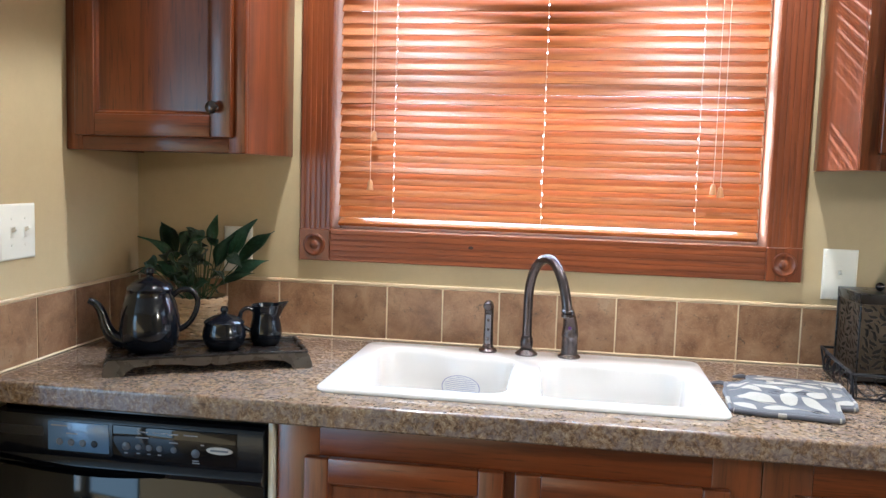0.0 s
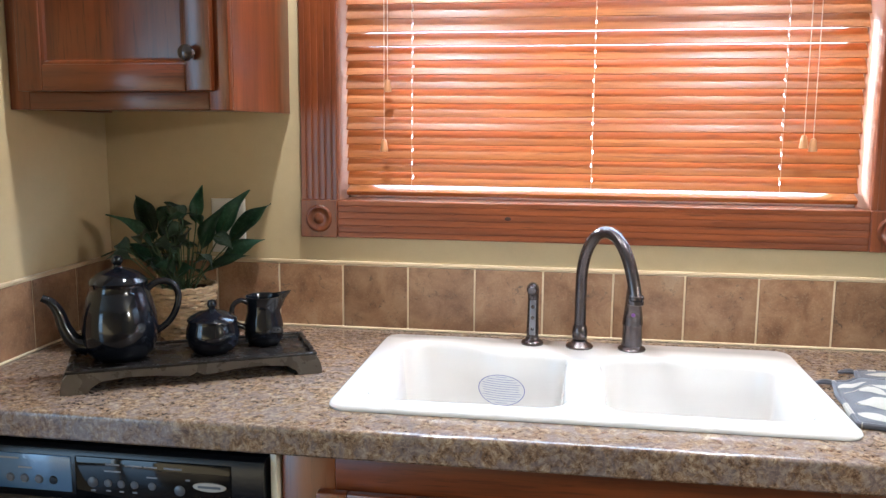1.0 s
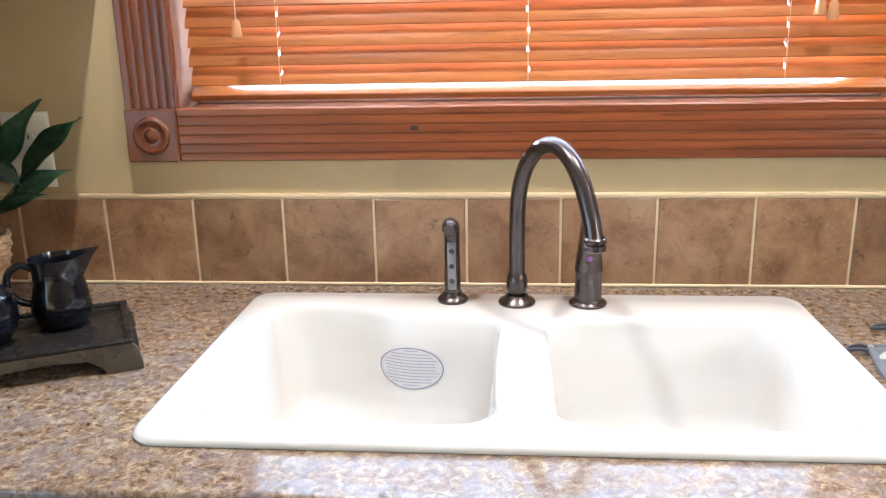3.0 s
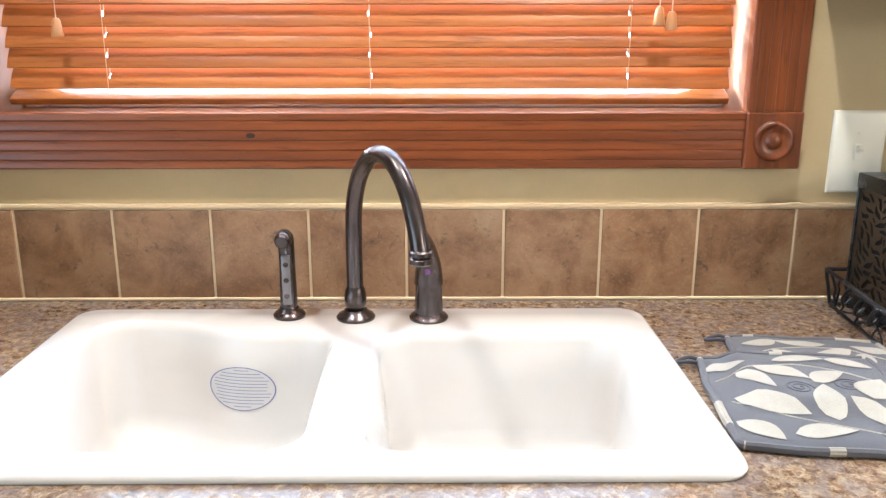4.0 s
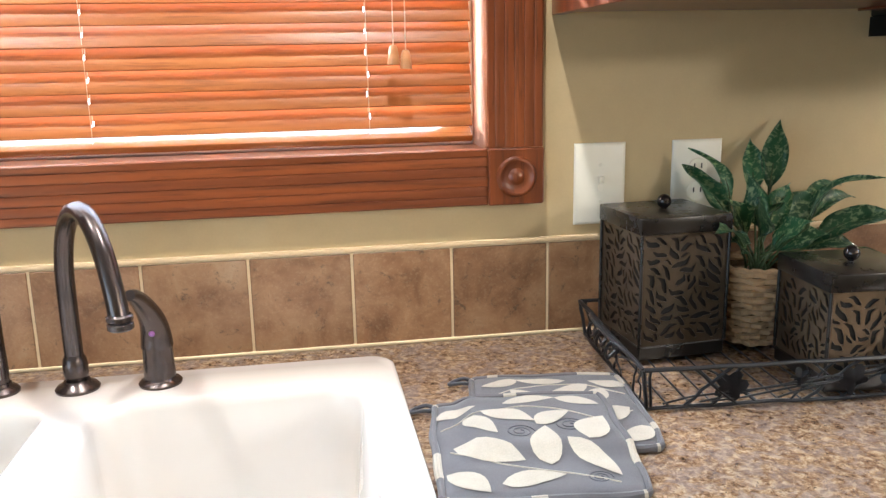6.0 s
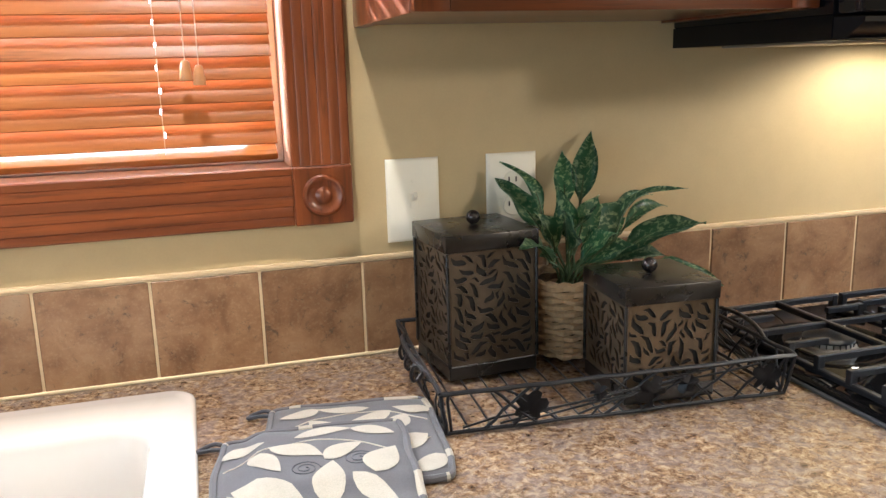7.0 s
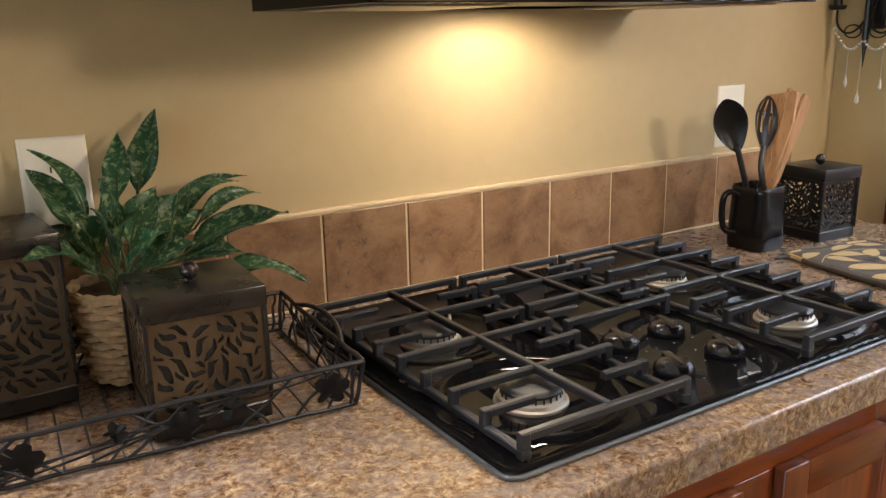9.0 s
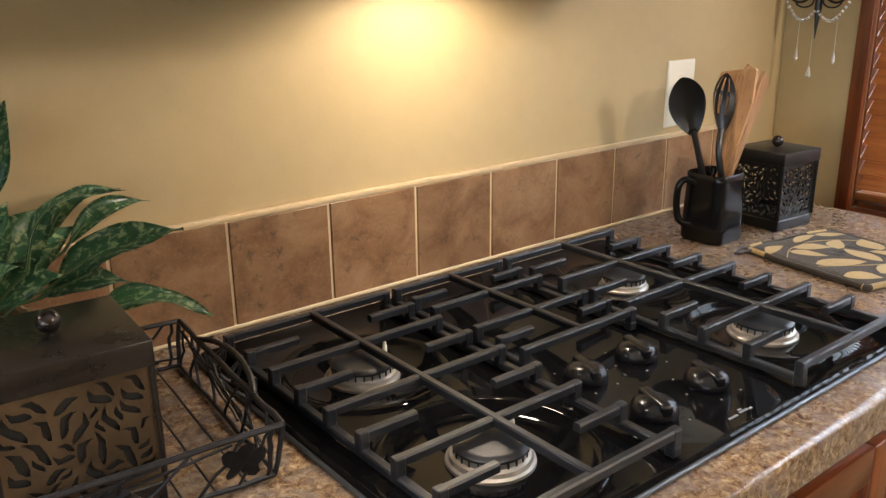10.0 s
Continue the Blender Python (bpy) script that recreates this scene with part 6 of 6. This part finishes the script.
        part("printed_leaf", bm, printed, pad)
    for pts in ([(-0.100, 0.035), (-0.055, 0.066), (0.0, 0.075), (0.05, 0.062), (0.095, 0.030)], [(-0.095, -0.02), (-0.03, -0.055), (0.03, -0.078), (0.08, -0.098)]):
        stem = smooth_path([(x * mirror * w / 0.22, y * d / 0.24, 0) for x, y in pts], 6)
        part("printed_stem", tube(bmesh.new(), [(p.x, p.y, height(p.x, p.y)) for p in stem], 0.0011, 5), printed, pad)
    for cx, cy, r in ((-0.010, 0.006, 0.017), (0.052, 0.018, 0.018), (0.060, -0.088, 0.014)):
        pts = []
        for i in range(34):
            a = i * 0.42
            q = r * (1 - i / 40)
            x, y = cx * mirror * w / 0.22 + q * math.cos(a), cy * d / 0.24 + q * math.sin(a)
            pts.append((x, y, height(x, y) + 0.0001))
        part("printed_swirl", tube(bmesh.new(), pts, 0.0008, 5), M_SWIRL, pad)
    loop = smooth_path([(-w / 2 + 0.004, d / 2 - 0.006, thick * 0.5), (-w / 2 - 0.012, d / 2 + 0.004, 0.0075), (-w / 2 - 0.030, d / 2 - 0.001, 0.005), (-w / 2 - 0.032, d / 2 - 0.008, 0.005), (-w / 2 - 0.014, d / 2 - 0.010, 0.0065), (-w / 2 + 0.003, d / 2 - 0.014, thick * 0.5)], 5)
    part("hanging_loop", tube(bmesh.new(), [(p.x, p.y, p.z + lift(-w / 2, d / 2)) for p in loop], 0.0028, 7), M_SWIRL, ob)
    for child in [c for c in ob.children] + [c for k in ob.children for c in k.children]:
        for v in child.data.vertices:
            x, y = v.co.x, v.co.y
            pull = max(0.0, abs(x) / (w / 2) + abs(y) / (d / 2) - 1.6) * 0.008
            v.co.x = x + 0.0040 * noise.noise((y * 17, 3.1, w * 50)) - math.copysign(pull, x)
            v.co.y = y + 0.0040 * noise.noise((x * 17, 7.7, d * 50)) - math.copysign(pull, y)
    return ob


PAD2 = pose(1.322, -0.312, TOP + 0.0006, 0, 0, -7)
PAD1 = pose(1.262, -0.400, TOP + 0.0006, 0, 0, -7)
pot_holder(PAD2, 0.205, 0.225, M_GREY, M_CREAM, "slate grey cotton pot holder with cream leaves, lying under another", mirror=-1)
BACK = PAD2.inverted() @ PAD1


def over_lower_pad(x, y):
    p = BACK @ Vector((x, y, 0))
    e = min(0.1025 - abs(p.x), 0.1125 - abs(p.y))
    s = min(1.0, max(0.0, (e + 0.030) / 0.028))
    return 0.0098 * s * s * (3 - 2 * s)


pot_holder(PAD1, 0.215, 0.240, M_GREY, M_CREAM, "slate grey cotton pot holder with cream leaves, beside the sink", over_lower_pad)
pot_holder(pose(2.934, -0.388, TOP + 0.0006, 0, 0, -10), 0.215, 0.235, M_BROWN, M_TAN, "dark brown cotton pot holder with tan leaves beside the cooktop")

# ---- mug with kitchen tools ----
mug = thing("mug", "glossy black mug that holds kitchen tools on the worktop", "mug", pose(2.872, -0.170, TOP + 0.0005))
M_MUG = plain("black_stoneware", (0.005, 0.005, 0.0055), 0.13, vary=0.15, scale=30, relief=0.01, spec=0.28)
bm = bmesh.new()
rows = []
for s, z in ((0.0405, 0.0), (0.0435, 0.004), (0.0435, 0.030), (0.0420, 0.070), (0.0405, 0.112), (0.0410, 0.122), (0.0395, 0.124), (0.0380, 0.120), (0.0380, 0.050), (0.0370, 0.010)):
    rows.append([bm.verts.new((x, y, z)) for x, y in rounded(-s, s, -s, s, 0.020, 5)])
for a, b in zip(rows, rows[1:]):
    for k in range(len(a)):
        bm.faces.new((a[k], a[(k + 1) % len(a)], b[(k + 1) % len(b)], b[k]))
bm.faces.new(rows[0][::-1])
bm.faces.new(rows[-1])
part("body", bm, M_MUG, mug, angle=60)
part("handle", tube(bmesh.new(), smooth_path([(-0.036, 0.014, 0.106), (-0.050, 0.026, 0.112), (-0.059, 0.034, 0.100), (-0.060, 0.035, 0.062), (-0.054, 0.030, 0.036), (-0.036, 0.014, 0.030)], 6), 0.0062, 12), M_MUG, mug)


def spoon(label, foot, neck, tip, slots):
    """A nylon cooking spoon from its foot in the mug, bent at the neck, to the tip of its bowl."""
    a, neck, tip = Vector(foot), Vector(neck), Vector(tip)
    way = (tip - neck).normalized()
    b = tip - way * 0.048
    ob = thing("cooking_spoon", label, "spoon")
    bow = Vector((0.003, -0.002, 0))
    part("handle", tube(bmesh.new(), smooth_path([a, a.lerp(neck, 0.5) + bow, neck, b - way * 0.050], 6), [0.0062] * 10 + [0.0058] * 9, 10), M_NYLON, ob)
    bm = bmesh.new()
    n, m2 = 16, 20
    rows = []
    for i in range(n + 1):
        u = 1 - (1 - i / n) ** 1.6
        ln = -0.064 + 0.112 * u
        half = 0.0325 * max(0.0, math.sin(math.pi * u ** 1.30)) ** 0.60 + 0.0015 * (1 - u)
        rows.append([bm.verts.new((half * (2 * j / m2 - 1), 0.011 * (1 - (2 * j / m2 - 1) ** 2) * math.sin(math.pi * u), ln)) for j in range(m2 + 1)])
    skip = set()
    if slots:
        for j in (4, 9, 10, 15):
            for i in range(4, 8):
                skip.add((i, j))
            for i in range(9, 13):
                skip.add((i, j))
    for i in range(n):
        for j in range(m2):
            if (i, j) not in skip:
                bm.faces.new((rows[i][j], rows[i + 1][j], rows[i + 1][j + 1], rows[i][j + 1]))
    bmesh.ops.solidify(bm, geom=bm.faces[:], thickness=0.0025)
    face = Vector((-0.72, -0.69, 0.05))
    face = (face - way * face.dot(way)).normalized()
    y_axis = -face
    x_axis = y_axis.cross(way)
    frame3 = Matrix((x_axis, y_axis, way)).transposed().to_4x4()
    bmesh.ops.transform(bm, matrix=Matrix.Translation(b) @ frame3 @ pose(0, 0, 0, 0, 0, 42 if slots else 12), verts=bm.verts)
    part("spoon_bowl", bm, M_NYLON, ob, angle=60)


M_NYLON = plain("black_nylon", (0.009, 0.009, 0.0095), 0.34, vary=0.1, scale=60, relief=0.01)
spoon("black nylon cooking spoon standing in the mug", (2.880, -0.160, TOP + 0.014), (2.836, -0.150, 1.088), (2.792, -0.140, 1.206), False)
spoon("black nylon slotted spoon standing in the mug", (2.888, -0.186, TOP + 0.014), (2.866, -0.176, 1.072), (2.908, -0.152, 1.206), True)
M_SPATULA = wood("spatula_wood", (0.34, 0.17, 0.075), (0.52, 0.30, 0.15), "z", 0.5, 0.0)


def spatula(foot, head, w, turn):
    a, b = Vector(foot), Vector(head)
    way = (b - a)
    ln = way.length
    ob = thing("wooden_spatula", "flat wooden spatula standing in the mug", "spatula", Matrix.Translation(a) @ way.to_track_quat("Z", "Y").to_matrix().to_4x4() @ pose(0, 0, 0, 0, 0, turn), "wooden spatulas")
    bm = bmesh.new()
    prof = [(0.007, 0.0), (0.0075, ln * 0.45), (w * 0.30, ln * 0.62), (w * 0.48, ln * 0.78), (w * 0.5, ln * 0.98), (w * 0.45, ln)]
    f = [bm.verts.new((x, -0.0028, z)) for x, z in prof] + [bm.verts.new((-x, -0.0028, z)) for x, z in prof[::-1]]
    g = [bm.verts.new((v.co.x, 0.0028, v.co.z)) for v in f]
    bm.faces.new(f)
    bm.faces.new(g[::-1])
    for k in range(len(f)):
        bm.faces.new((f[k], g[k], g[(k + 1) % len(f)], f[(k + 1) % len(f)]))
    bmesh.ops.recalc_face_normals(bm, faces=bm.faces)
    part("blade", bm, M_SPATULA, ob, smooth=False)


spatula((2.870, -0.190, TOP + 0.014), (2.952, -0.146, 1.208), 0.078, -34)
spatula((2.858, -0.160, TOP + 0.014), (2.976, -0.158, 1.210), 0.050, -85)
spatula((2.854, -0.182, TOP + 0.014), (2.984, -0.180, 1.200), 0.046, -75)

# ---- crystal wall sconce ----
M_CRYSTAL, ct, cb = material("crystal")
cb.inputs["Transmission Weight"].default_value, cb.inputs["Roughness"].default_value, cb.inputs["IOR"].default_value = 0.55, 0.04, 1.60
cb.inputs["Base Color"].default_value = (0.95, 0.95, 0.93, 1)
SCX, SCY, SCZ = EX, -0.084, 1.304
sconce = thing("wall_sconce", "dark metal wall sconce hung with crystal beads on the side wall", "sconce")
part("back_plate", block(SCX - 0.010, SCX - 0.0005, SCY - 0.022, SCY + 0.022, SCZ + 0.02, SCZ + 0.20, 0.004), M_BOXBLACK, sconce)
part("stem", tube(bmesh.new(), [(SCX - 0.04, SCY, SCZ + 0.16), (SCX - 0.04, SCY, SCZ + 0.0), (SCX - 0.04, SCY, SCZ - 0.03), (SCX - 0.04, SCY, SCZ - 0.062)], [0.006, 0.0075, 0.004, 0.0008], 10), M_BOXBLACK, sconce)
for s in (-1, 1):
    part("arm", tube(bmesh.new(), smooth_path([(SCX - 0.006, SCY, SCZ + 0.09), (SCX - 0.04, SCY + s * 0.012, SCZ + 0.03), (SCX - 0.045, SCY + s * 0.040, SCZ + 0.012), (SCX - 0.045, SCY + s * 0.066, SCZ + 0.030), (SCX - 0.045, SCY + s * 0.070, SCZ + 0.065)], 5), 0.0026, 8), M_BOXBLACK, sconce)
    part("candle_cup", lathe(bmesh.new(), [(0.0, 0.0), (0.016, 0.002), (0.020, 0.010), (0.018, 0.012), (0.010, 0.012), (0.010, 0.06), (0.0, 0.06)], (SCX - 0.045, SCY + s * 0.070, SCZ + 0.062), 18), M_BOXBLACK, sconce)
    part("ring", tube(bmesh.new(), [(SCX - 0.042, SCY + s * 0.030 + 0.020 * math.cos(2 * math.pi * k / 20), SCZ + 0.016 + 0.014 * math.sin(2 * math.pi * k / 20)) for k in range(20)], 0.0018, 7, closed=True), M_BOXBLACK, sconce)
    for i in range(13):
        u = i / 12
        y = SCY + s * (0.004 + 0.068 * u)
        z = SCZ + 0.010 * u - 0.040 * math.sin(math.pi * (0.15 + 0.85 * u)) + 0.012
        part("bead", lathe(bmesh.new(), [(0.0, -0.0038), (0.0030, -0.0022), (0.0040, 0.0), (0.0030, 0.0022), (0.0, 0.0038)], (SCX - 0.046, y, z), 8), M_CRYSTAL, sconce, smooth=False)
for y, z, r in ((-0.046, 1.205, 0.0045), (0.036, 1.208, 0.0045), (0.004, 1.172, 0.0060)):
    part("hanging_thread", tube(bmesh.new(), [(SCX - 0.042, SCY + y, z + 0.014), (SCX - 0.042, SCY + y, SCZ - 0.01)], 0.0005, 4), M_CRYSTAL, sconce)
    part("drop", lathe(bmesh.new(), [(0.0, -0.014), (r, -0.006), (r * 0.8, 0.002), (0.001, 0.014)], (SCX - 0.042, SCY + y, z), 8), M_CRYSTAL, sconce, "clear cut crystal drop", smooth=False)
